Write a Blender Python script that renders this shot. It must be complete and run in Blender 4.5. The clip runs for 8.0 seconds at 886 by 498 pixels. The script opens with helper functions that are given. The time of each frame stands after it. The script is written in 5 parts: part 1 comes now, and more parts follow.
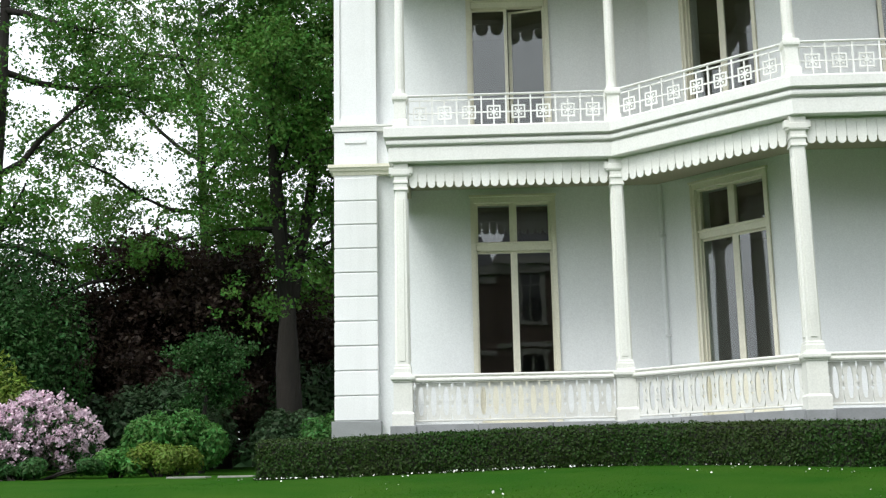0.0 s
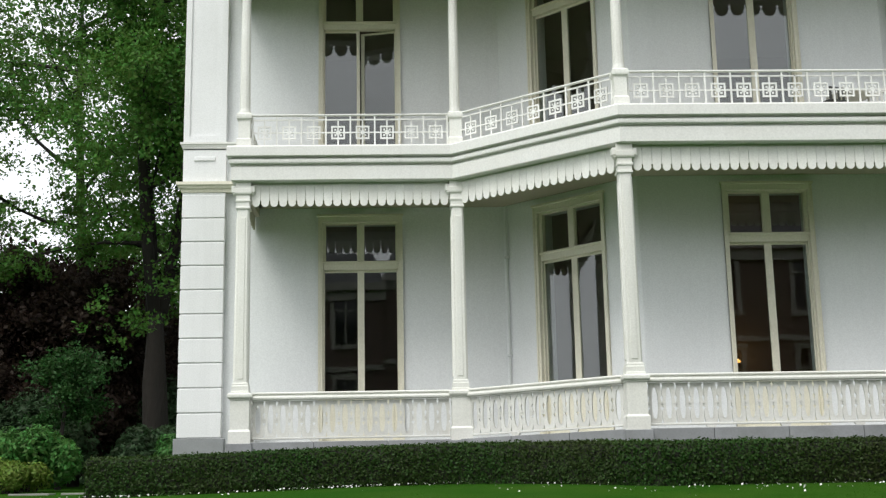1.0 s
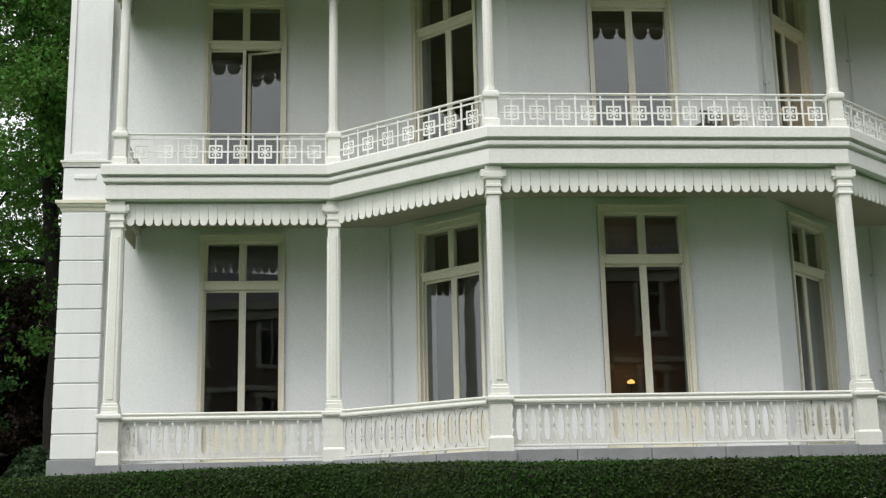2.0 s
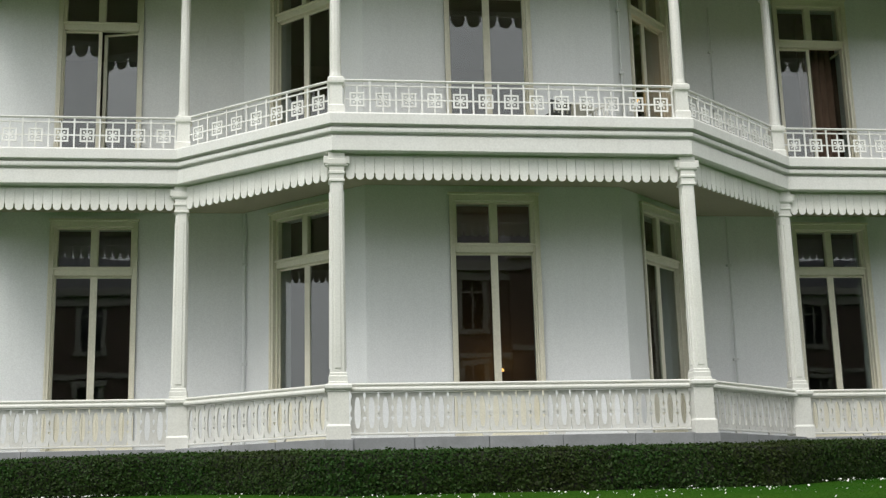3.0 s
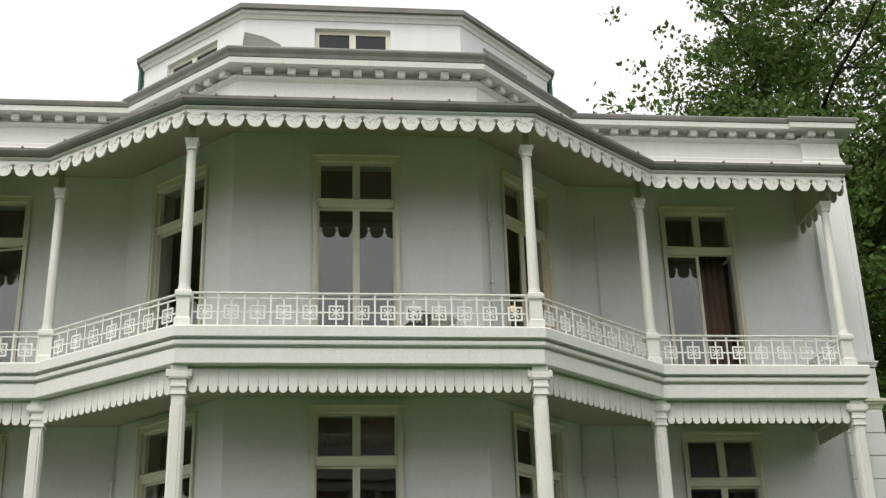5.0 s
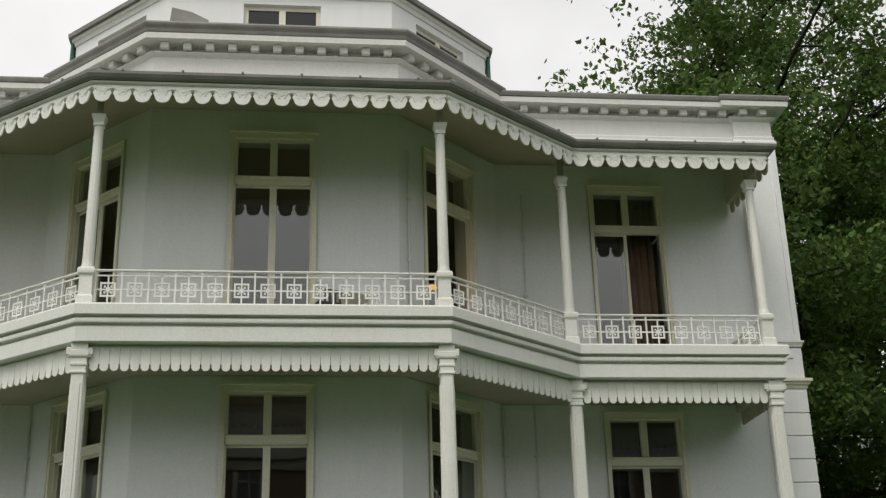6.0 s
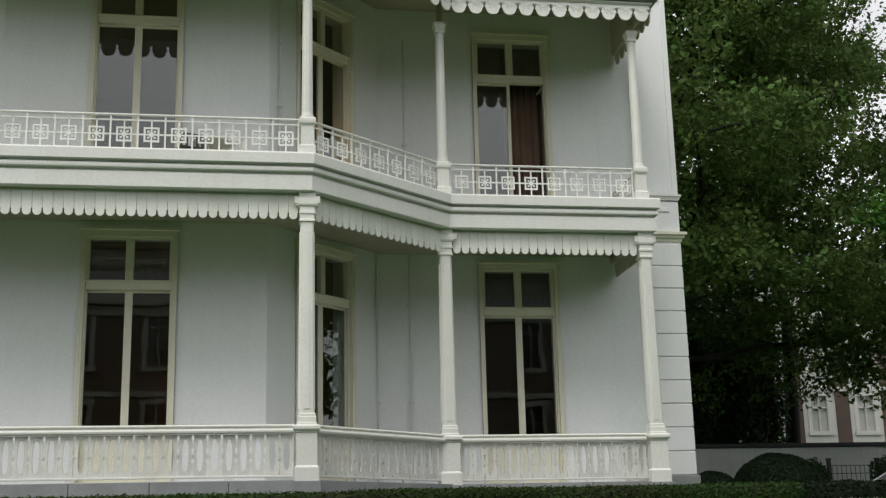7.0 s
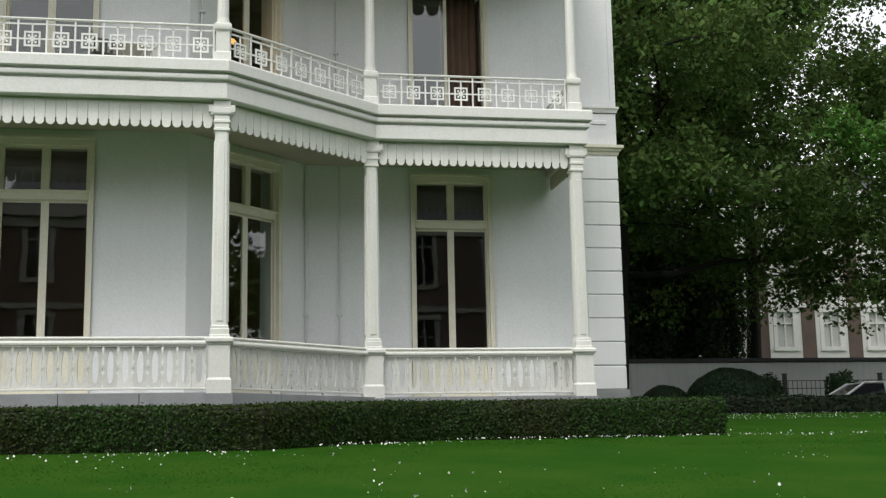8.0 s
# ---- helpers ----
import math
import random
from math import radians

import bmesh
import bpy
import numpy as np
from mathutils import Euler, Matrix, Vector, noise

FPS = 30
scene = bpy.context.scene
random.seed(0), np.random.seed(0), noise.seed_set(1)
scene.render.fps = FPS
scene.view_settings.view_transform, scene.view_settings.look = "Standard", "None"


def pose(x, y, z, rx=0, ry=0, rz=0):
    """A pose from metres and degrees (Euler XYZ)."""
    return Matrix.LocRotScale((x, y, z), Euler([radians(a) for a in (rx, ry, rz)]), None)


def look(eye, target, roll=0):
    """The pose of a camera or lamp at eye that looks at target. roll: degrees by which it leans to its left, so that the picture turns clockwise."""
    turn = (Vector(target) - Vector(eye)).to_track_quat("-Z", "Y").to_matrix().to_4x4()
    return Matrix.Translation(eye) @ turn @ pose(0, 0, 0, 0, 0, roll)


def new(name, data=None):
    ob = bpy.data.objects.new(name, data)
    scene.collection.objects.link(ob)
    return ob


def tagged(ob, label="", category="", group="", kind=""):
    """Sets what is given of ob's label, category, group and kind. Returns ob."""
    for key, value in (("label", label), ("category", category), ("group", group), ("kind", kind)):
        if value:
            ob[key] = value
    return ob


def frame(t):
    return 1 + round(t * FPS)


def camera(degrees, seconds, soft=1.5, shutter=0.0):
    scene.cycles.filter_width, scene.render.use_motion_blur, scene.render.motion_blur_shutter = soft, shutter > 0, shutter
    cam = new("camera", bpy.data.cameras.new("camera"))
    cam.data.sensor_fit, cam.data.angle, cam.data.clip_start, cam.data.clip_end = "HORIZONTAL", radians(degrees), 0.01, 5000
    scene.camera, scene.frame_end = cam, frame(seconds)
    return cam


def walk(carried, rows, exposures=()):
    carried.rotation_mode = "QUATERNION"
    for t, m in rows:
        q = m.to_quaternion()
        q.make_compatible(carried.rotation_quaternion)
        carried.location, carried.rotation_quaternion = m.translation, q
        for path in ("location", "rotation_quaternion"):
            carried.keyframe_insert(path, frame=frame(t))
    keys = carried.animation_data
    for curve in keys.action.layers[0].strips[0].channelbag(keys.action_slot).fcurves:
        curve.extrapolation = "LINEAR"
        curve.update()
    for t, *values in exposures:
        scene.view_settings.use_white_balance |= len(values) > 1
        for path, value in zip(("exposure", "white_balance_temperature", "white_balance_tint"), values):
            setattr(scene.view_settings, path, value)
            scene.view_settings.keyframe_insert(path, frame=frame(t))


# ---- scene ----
cam = camera(40.0, 8.0, soft=1.3)
PATH = [
    (0, (-0.666, 1.085, 0.466), (-0.728, 3.046, 0.856), -1.1),
    (0.5, (-0.02, 0.911, 0.473), (-0.002, 2.873, 0.86), -0.8),
    (1, (0.63, 0.828, 0.482), (0.707, 2.784, 0.893), -1.1),
    (1.5, (1.307, 0.797, 0.487), (1.403, 2.744, 0.936), -1.5),
    (1.7, (1.587, 0.785, 0.487), (1.699, 2.732, 0.933), -1.5),
    (2.8, (3.127, 0.725, 0.476), (3.38, 2.663, 0.898), -1.1),
    (3, (3.413, 0.726, 0.48), (3.676, 2.664, 0.897), -1.5),
    (3.5, (4.141, 0.706, 0.502), (4.456, 2.635, 0.925), -0.8),
    (4, (4.893, 0.659, 0.531), (5.178, 2.571, 1.041), -1.1),
    (4.5, (5.626, 0.566, 0.559), (5.848, 2.438, 1.227), -1.7),
    (4.7, (5.92, 0.543, 0.563), (6.134, 2.396, 1.285), -1.7),
    (5.8, (7.523, 0.543, 0.572), (7.73, 2.386, 1.32), -1.7),
    (6, (7.806, 0.565, 0.574), (8.025, 2.423, 1.28), -1.6),
    (6.5, (8.473, 0.606, 0.568), (8.688, 2.503, 1.164), -1.7),
    (7, (9.09, 0.652, 0.569), (9.409, 2.57, 1.04), -1.4),
    (7.5, (9.665, 0.707, 0.566), (10.027, 2.633, 0.963), -1.2),
    (8, (10.213, 0.796, 0.573), (10.554, 2.738, 0.906), -1.1),
]
walk(cam, [(t, look(eye, target, roll)) for t, eye, target, roll in PATH],
     [(0.0, 0.36, 6280, 6), (0.5, 0.24, 6350, 7), (1.5, -0.03, 6500, 7.5), (3.5, -0.05, 6600, 7), (4.5, 0.0, 6750, 7.5), (5.8, -0.44, 6800, 8), (6.5, -0.48, 6680, 6.8), (7.0, -0.35, 6580, 6.5), (7.5, -0.12, 6540, 7), (8.0, -0.05, 6500, 7.5)])

# ---- light ----
SUN_EL, SUN_AZ = 56.0, 212.0
world = bpy.data.worlds.new("overcast")
scene.world = world
world.use_nodes = True
wn, wl = world.node_tree.nodes, world.node_tree.links
sky = wn.new("ShaderNodeTexSky")
sky.sky_type = "NISHITA"
sky.sun_disc = False
sky.sun_elevation, sky.sun_rotation = radians(SUN_EL), radians(SUN_AZ)
sky.air_density, sky.dust_density, sky.ozone_density = 1.0, 4.0, 1.0
veil = wn.new("ShaderNodeHueSaturation")
veil.inputs["Saturation"].default_value = 0.22
wl.new(sky.outputs[0], veil.inputs["Color"])
cloud = wn.new("ShaderNodeMix")          # an even white cloud cover over the clear sky
cloud.data_type = "RGBA"
cloud.inputs["Factor"].default_value = 0.75
wl.new(veil.outputs[0], cloud.inputs["A"])
bank = wn.new("ShaderNodeTexNoise")
bank.inputs["Scale"].default_value, bank.inputs["Detail"].default_value = 2.4, 6
wl.new(wn.new("ShaderNodeTexCoord").outputs["Generated"], bank.inputs["Vector"])
shade = wn.new("ShaderNodeMapRange")
shade.inputs[1].default_value, shade.inputs[2].default_value = 0.3, 0.7
shade.inputs[3].default_value, shade.inputs[4].default_value = 7.0, 13.2
wl.new(bank.outputs[0], shade.inputs[0])
tint = wn.new("ShaderNodeCombineColor")
cool = wn.new("ShaderNodeMath")
cool.operation, cool.inputs[1].default_value = "MULTIPLY", 1.045
wl.new(shade.outputs[0], cool.inputs[0])
wl.new(shade.outputs[0], tint.inputs[0])
wl.new(shade.outputs[0], tint.inputs[1])
wl.new(cool.outputs[0], tint.inputs[2])
wl.new(tint.outputs[0], cloud.inputs["B"])
wl.new(cloud.outputs["Result"], wn["Background"].inputs["Color"])
wn["Background"].inputs["Strength"].default_value = 0.138

sun_data = bpy.data.lights.new("sun", "SUN")
sun_data.energy, sun_data.angle, sun_data.color = 2.0, radians(30), (1.0, 0.97, 0.92)
sun = new("sun", sun_data)
sun.matrix_world = look((0, 0, 0), (-math.sin(radians(SUN_AZ)) * math.cos(radians(SUN_EL)),
                                    -math.cos(radians(SUN_AZ)) * math.cos(radians(SUN_EL)), -math.sin(radians(SUN_EL))))


# ---- materials ----
def mat(name, base, second=None, rough=0.7, metal=0.0, scale=3.0, amount=0.35, grain=60.0, bump=0.1, depth=0.01,
        each=0.0, island=0.0, streak=0.0, spec=0.5, stretch=(1, 1, 1)):
    """A surface with large stains and fine grain, at world size."""
    m = bpy.data.materials.new(name)
    m.use_nodes = True
    n, l = m.node_tree.nodes, m.node_tree.links
    p = n["Principled BSDF"]
    p.inputs["Roughness"].default_value, p.inputs["Metallic"].default_value = rough, metal
    p.inputs["Specular IOR Level"].default_value = spec
    geo = n.new("ShaderNodeNewGeometry")
    mp = n.new("ShaderNodeMapping")
    mp.inputs["Scale"].default_value = stretch
    l.new(geo.outputs["Position"], mp.inputs["Vector"])
    big = n.new("ShaderNodeTexNoise")
    big.inputs["Scale"].default_value, big.inputs["Detail"].default_value = scale, 5
    fine = n.new("ShaderNodeTexNoise")
    fine.inputs["Scale"].default_value, fine.inputs["Detail"].default_value = grain, 3
    l.new(mp.outputs[0], big.inputs["Vector"])
    l.new(mp.outputs[0], fine.inputs["Vector"])
    ramp = n.new("ShaderNodeMapRange")
    ramp.inputs[1].default_value, ramp.inputs[2].default_value = 0.35, 0.7
    l.new(big.outputs[0], ramp.inputs[0])
    fac = n.new("ShaderNodeMath")
    fac.operation = "MULTIPLY"
    fac.inputs[1].default_value = amount
    l.new(ramp.outputs[0], fac.inputs[0])
    mix = n.new("ShaderNodeMix")
    mix.data_type = "RGBA"
    mix.inputs["A"].default_value = (*base, 1)
    mix.inputs["B"].default_value = (*(second or [c * 0.8 for c in base]), 1)
    l.new(fac.outputs[0], mix.inputs["Factor"])
    out = mix.outputs["Result"]
    if streak:
        ms = n.new("ShaderNodeMapping")
        ms.inputs["Scale"].default_value = (7, 7, 0.5)
        l.new(geo.outputs["Position"], ms.inputs["Vector"])
        sn = n.new("ShaderNodeTexNoise")
        sn.inputs["Scale"].default_value, sn.inputs["Detail"].default_value = 1.0, 4
        l.new(ms.outputs[0], sn.inputs["Vector"])
        sr = n.new("ShaderNodeMapRange")
        sr.inputs[1].default_value, sr.inputs[2].default_value, sr.inputs[4].default_value = 0.5, 0.75, streak
        l.new(sn.outputs[0], sr.inputs[0])
        mx = n.new("ShaderNodeMix")
        mx.data_type = "RGBA"
        l.new(sr.outputs[0], mx.inputs["Factor"])
        l.new(out, mx.inputs["A"])
        mx.inputs["B"].default_value = (*[c * 0.55 for c in (second or base)], 1)
        out = mx.outputs["Result"]
    hsv = n.new("ShaderNodeHueSaturation")
    l.new(out, hsv.inputs["Color"])
    val = n.new("ShaderNodeMapRange")
    val.inputs[1].default_value, val.inputs[2].default_value = 0.3, 0.7
    val.inputs[3].default_value, val.inputs[4].default_value = 0.93, 1.05
    l.new(fine.outputs[0], val.inputs[0])
    vout = val.outputs[0]
    if each or island:
        src = n.new("ShaderNodeObjectInfo").outputs["Random"] if each else geo.outputs["Random Per Island"]
        k = each or island
        vr = n.new("ShaderNodeMapRange")
        vr.inputs[3].default_value, vr.inputs[4].default_value = 1 - k, 1 + k
        l.new(src, vr.inputs[0])
        mu = n.new("ShaderNodeMath")
        mu.operation = "MULTIPLY"
        l.new(vr.outputs[0], mu.inputs[0])
        l.new(vout, mu.inputs[1])
        vout = mu.outputs[0]
        hr = n.new("ShaderNodeMapRange")
        hr.inputs[3].default_value, hr.inputs[4].default_value = 0.5 - 0.06 * k, 0.5 + 0.06 * k
        l.new(src, hr.inputs[0])
        l.new(hr.outputs[0], hsv.inputs["Hue"])
    l.new(vout, hsv.inputs["Value"])
    l.new(hsv.outputs[0], p.inputs["Base Color"])
    if bump:
        b = n.new("ShaderNodeBump")
        b.inputs["Strength"].default_value, b.inputs["Distance"].default_value = bump, depth
        l.new(fine.outputs[0], b.inputs["Height"])
        l.new(b.outputs[0], p.inputs["Normal"])
    return m


def leaf_mat(name, base, second, spread=0.35, through_light=0.35, scale=0.5, gloss=0.2):
    m = mat(name, base, second, rough=0.55, scale=scale, amount=0.65, grain=8, bump=0, island=spread, spec=gloss)
    n, l = m.node_tree.nodes, m.node_tree.links
    p = n["Principled BSDF"]
    tr = n.new("ShaderNodeBsdfTranslucent")
    l.new(p.inputs["Base Color"].links[0].from_socket, tr.inputs["Color"])
    ms = n.new("ShaderNodeMixShader")
    ms.inputs[0].default_value = through_light
    l.new(p.outputs[0], ms.inputs[1])
    l.new(tr.outputs[0], ms.inputs[2])
    l.new(ms.outputs[0], n["Material Output"].inputs["Surface"])
    return m


def glass_mat(name, wave=0.05):
    """Old window glass: clear, with a slightly wavy mirror on top."""
    m = bpy.data.materials.new(name)
    m.use_nodes = True
    n, l = m.node_tree.nodes, m.node_tree.links
    n.remove(n["Principled BSDF"])
    clear = n.new("ShaderNodeBsdfTransparent")
    clear.inputs[0].default_value = (0.82, 0.86, 0.84, 1)
    gl = n.new("ShaderNodeBsdfGlossy")
    gl.inputs["Roughness"].default_value = 0.015
    lw = n.new("ShaderNodeLayerWeight")        # mirror strength rises towards grazing views
    lw.inputs["Blend"].default_value = 0.5
    steep = n.new("ShaderNodeMath")
    steep.operation = "POWER"
    steep.inputs[1].default_value = 5.0
    l.new(lw.outputs["Facing"], steep.inputs[0])
    fr = n.new("ShaderNodeMapRange")
    fr.inputs[3].default_value, fr.inputs[4].default_value = 0.095, 1.0
    l.new(steep.outputs[0], fr.inputs[0])
    noi = n.new("ShaderNodeTexNoise")
    noi.inputs["Scale"].default_value, noi.inputs["Detail"].default_value = 1.6, 1
    geo = n.new("ShaderNodeNewGeometry")
    l.new(geo.outputs["Position"], noi.inputs["Vector"])
    b = n.new("ShaderNodeBump")
    b.inputs["Strength"].default_value, b.inputs["Distance"].default_value = wave, 0.02
    l.new(noi.outputs[0], b.inputs["Height"])
    l.new(b.outputs[0], gl.inputs["Normal"])
    ms = n.new("ShaderNodeMixShader")
    l.new(fr.outputs[0], ms.inputs[0])
    l.new(clear.outputs[0], ms.inputs[1])
    l.new(gl.outputs[0], ms.inputs[2])
    l.new(ms.outputs[0], n["Material Output"].inputs["Surface"])
    return m


def glow_mat(name, color, strength):
    m = bpy.data.materials.new(name)
    m.use_nodes = True
    p = m.node_tree.nodes["Principled BSDF"]
    p.inputs["Base Color"].default_value = (*color, 1)
    p.inputs["Emission Color"].default_value = (*color, 1)
    p.inputs["Emission Strength"].default_value = strength
    return m


STUCCO = mat("stucco", (0.785, 0.805, 0.81), (0.71, 0.73, 0.73), rough=0.85, scale=0.7, amount=0.5, grain=45, bump=0.15, depth=0.004, streak=0.05)
PIER = mat("pier_stucco", (0.82, 0.825, 0.83), (0.72, 0.73, 0.72), rough=0.8, scale=1.0, amount=0.45, grain=45, bump=0.15, depth=0.004, streak=0.08)
CREAM = mat("cream_paint", (0.76, 0.735, 0.61), (0.66, 0.625, 0.50), rough=0.5, scale=2.5, amount=0.4, grain=30, bump=0.05, depth=0.003, streak=0.06)
IRON = mat("painted_iron", (0.775, 0.775, 0.73), (0.69, 0.68, 0.61), rough=0.5, scale=2.0, amount=0.4, grain=40, bump=0.08, depth=0.003, each=0.04, streak=0.06)
IRONC = mat("painted_ironwork", (0.71, 0.71, 0.675), (0.58, 0.57, 0.51), rough=0.5, scale=4.0, amount=0.5, grain=40, bump=0.05, depth=0.003, each=0.08)
RAILIRON = mat("weathered_railing_paint", (0.78, 0.785, 0.76), (0.66, 0.66, 0.61), rough=0.5, scale=4.0, amount=0.5, grain=40, bump=0.05, depth=0.003, each=0.08)
WOOD = mat("painted_boards", (0.82, 0.82, 0.78), (0.71, 0.70, 0.63), rough=0.6, scale=2.0, amount=0.5, grain=35, bump=0.1, depth=0.003, each=0.05, streak=0.08)
TRIM = mat("painted_mouldings", (0.77, 0.77, 0.74), (0.72, 0.71, 0.66), rough=0.6, scale=1.5, amount=0.4, grain=35, bump=0.08, depth=0.003, streak=0.1)
# Darker olive copy of the board colour, standing for shade on the end boards.
END_SHADE = mat("end_boards_in_shade", (0.50, 0.48, 0.37), (0.41, 0.39, 0.29), rough=0.7, scale=1.5, amount=0.4, grain=30, bump=0.05)
# White undersides; the shade below the verandas is put into this darker olive.
SOFFIT_SHADE = mat("shade_toned_soffit", (0.39, 0.365, 0.265), (0.31, 0.29, 0.21), rough=0.75, scale=1.5, amount=0.4, grain=30, bump=0.05)
ZINC = mat("zinc_sheet", (0.25, 0.245, 0.225), (0.15, 0.15, 0.135), rough=0.6, metal=0.15, scale=2.0, amount=0.7, grain=25, bump=0.1)
PAVING = mat("pale_paving", (0.52, 0.52, 0.50), (0.42, 0.42, 0.40), rough=0.8, scale=2.0, amount=0.5, grain=30, bump=0.2)
BLUESTONE = mat("bluestone", (0.29, 0.30, 0.31), (0.19, 0.20, 0.195), rough=0.75, scale=3.0, amount=0.6, grain=40, bump=0.3, depth=0.006, each=0.08)
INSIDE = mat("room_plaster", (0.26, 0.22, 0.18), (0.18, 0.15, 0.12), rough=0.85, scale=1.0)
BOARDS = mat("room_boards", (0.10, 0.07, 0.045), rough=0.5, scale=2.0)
CLOTH = mat("brown_curtain", (0.20, 0.13, 0.095), (0.13, 0.085, 0.06), rough=0.9, scale=3, amount=0.6)
GLASS = glass_mat("old_window_glass")
LAWN = mat("lawn", (0.019, 0.072, 0.006), (0.038, 0.090, 0.010), rough=0.9, scale=0.8, amount=0.8, grain=55, bump=0.8, depth=0.03, spec=0.02)
BLADE = leaf_mat("grass_blade", (0.030, 0.118, 0.008), (0.056, 0.140, 0.015), 0.2, 0.35, scale=0.8, gloss=0.02)
# Near-black hedge core: the shade between the twigs is put into its colour.
TWIG_SHADE = mat("shaded_twigs", (0.014, 0.017, 0.008), rough=0.95, scale=3, grain=30, bump=0.6, depth=0.03)
PETAL = mat("white_petals", (0.75, 0.76, 0.72), rough=0.7, scale=4, bump=0)
BARK = mat("bark", (0.021, 0.017, 0.013), (0.009, 0.009, 0.007), rough=0.95, scale=2.5, amount=0.7, grain=14, bump=0.9, depth=0.05, stretch=(1, 1, 0.25))
LEAF_LINDEN = leaf_mat("linden_leaves", (0.088, 0.20, 0.032), (0.055, 0.14, 0.028))
LEAF_MAPLE = leaf_mat("maple_leaves", (0.105, 0.20, 0.035), (0.055, 0.13, 0.028))
STEP = mat("weathered_step_stone", (0.24, 0.24, 0.22), (0.15, 0.16, 0.13), rough=0.9, scale=3, amount=0.7, grain=30, bump=0.3)
LEAF_PLANE = leaf_mat("dark_chestnut_leaves", (0.118, 0.188, 0.045), (0.056, 0.102, 0.028))
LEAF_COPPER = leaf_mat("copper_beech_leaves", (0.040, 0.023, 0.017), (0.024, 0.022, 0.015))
LEAF_SHADE = leaf_mat("shade_shrub_leaves", (0.040, 0.105, 0.026), (0.020, 0.052, 0.016))
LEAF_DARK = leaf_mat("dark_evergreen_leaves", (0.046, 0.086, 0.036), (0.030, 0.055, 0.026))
LEAF_LAUREL = leaf_mat("laurel_leaves", (0.085, 0.22, 0.045), (0.045, 0.125, 0.03))
LEAF_GOLD = leaf_mat("golden_leaves", (0.15, 0.215, 0.032), (0.06, 0.14, 0.028))
LEAF_HEDGE = leaf_mat("hedge_leaves", (0.030, 0.072, 0.012), (0.042, 0.042, 0.013), 0.35, 0.3, scale=0.45)
LEAF_YEW = leaf_mat("clipped_yew_leaves", (0.013, 0.031, 0.011), (0.009, 0.020, 0.008), 0.35, 0.15)
BLOSSOM = leaf_mat("pink_blossom", (0.74, 0.60, 0.68), (0.62, 0.42, 0.54), 0.25, 0.3, scale=3)
BRICK = mat("town_brick", (0.125, 0.088, 0.072), (0.09, 0.068, 0.058), rough=0.9, scale=1.5, amount=0.6, grain=20, bump=0.3)
RENDER_WHITE = mat("white_townhouse_paint", (0.70, 0.69, 0.66), rough=0.8, scale=1.0, streak=0.15)
GREYWALL = mat("grey_garden_wall", (0.76, 0.77, 0.77), (0.62, 0.63, 0.62), rough=0.9, scale=0.8, amount=0.6, streak=0.3)
# White trim darkened in colour to keep its reflection in the windows faint.
DIMMED_TRIM = mat("dimmed_white_trim", (0.34, 0.32, 0.29), (0.25, 0.24, 0.22), rough=0.85, scale=1.2, streak=0.2)
BLIND = mat("pale_window_blind", (0.52, 0.52, 0.50), rough=0.7, scale=2.0)
SLATE = mat("slate", (0.05, 0.052, 0.058), rough=0.6, scale=2.0)
DARKIRON = mat("dark_iron", (0.045, 0.048, 0.045), rough=0.5, scale=3)
GREENPIPE = mat("green_downpipe", (0.02, 0.12, 0.075), rough=0.45, scale=3)
GREYPIPE = mat("grey_painted_pipe", (0.66, 0.68, 0.67), rough=0.6, scale=3)
DARKGLASS = mat("dark_panes", (0.015, 0.017, 0.02), rough=0.06, scale=2, bump=0)
CARPAINT = mat("silver_car_paint", (0.74, 0.76, 0.79), rough=0.25, metal=0.3, scale=2, amount=0.1, bump=0)
RUBBER = mat("rubber", (0.02, 0.02, 0.02), rough=0.8)
ASPHALT = mat("asphalt", (0.05, 0.05, 0.052), rough=0.95, scale=1, grain=60, bump=0.4)
WHITEPAINT = mat("white_garden_paint", (0.75, 0.75, 0.72), rough=0.5, scale=5)
SHADE = glow_mat("lit_lamp_shade", (1.0, 0.50, 0.14), 2.0)


# ---- mesh helpers ----
def part(name, bm, material, parent=None, label="", smooth=False):
    """Links a bmesh as one mesh object, under a thing or part."""
    me = bpy.data.meshes.new(name)
    bmesh.ops.recalc_face_normals(bm, faces=bm.faces)
    bm.to_mesh(me)
    bm.free()
    me.materials.append(material)
    if smooth:
        for f in me.polygons:
            f.use_smooth = True
    ob = new(name, me)
    ob.parent = parent
    if label:
        ob["label"] = label
    return ob


def again(name, me, parent, m):
    """Another object on the mesh me."""
    ob = new(name, me)
    ob.parent = parent
    ob.matrix_basis = m
    return ob


def empty(name, at=(0, 0, 0)):
    ob = new(name)
    ob.location = at
    ob.empty_display_size = 0.2
    return ob


def box(bm, x0, x1, y0, y1, z0, z1, bevel=0.0):
    r = bmesh.ops.create_cube(bm, size=1)
    bmesh.ops.transform(bm, verts=r["verts"], matrix=Matrix.Translation(((x0 + x1) / 2, (y0 + y1) / 2, (z0 + z1) / 2)) @ Matrix.Diagonal((x1 - x0, y1 - y0, z1 - z0, 1)))
    if bevel:
        es = list({e for v in r["verts"] for e in v.link_edges})
        bmesh.ops.bevel(bm, geom=es, offset=bevel, segments=1, affect="EDGES")


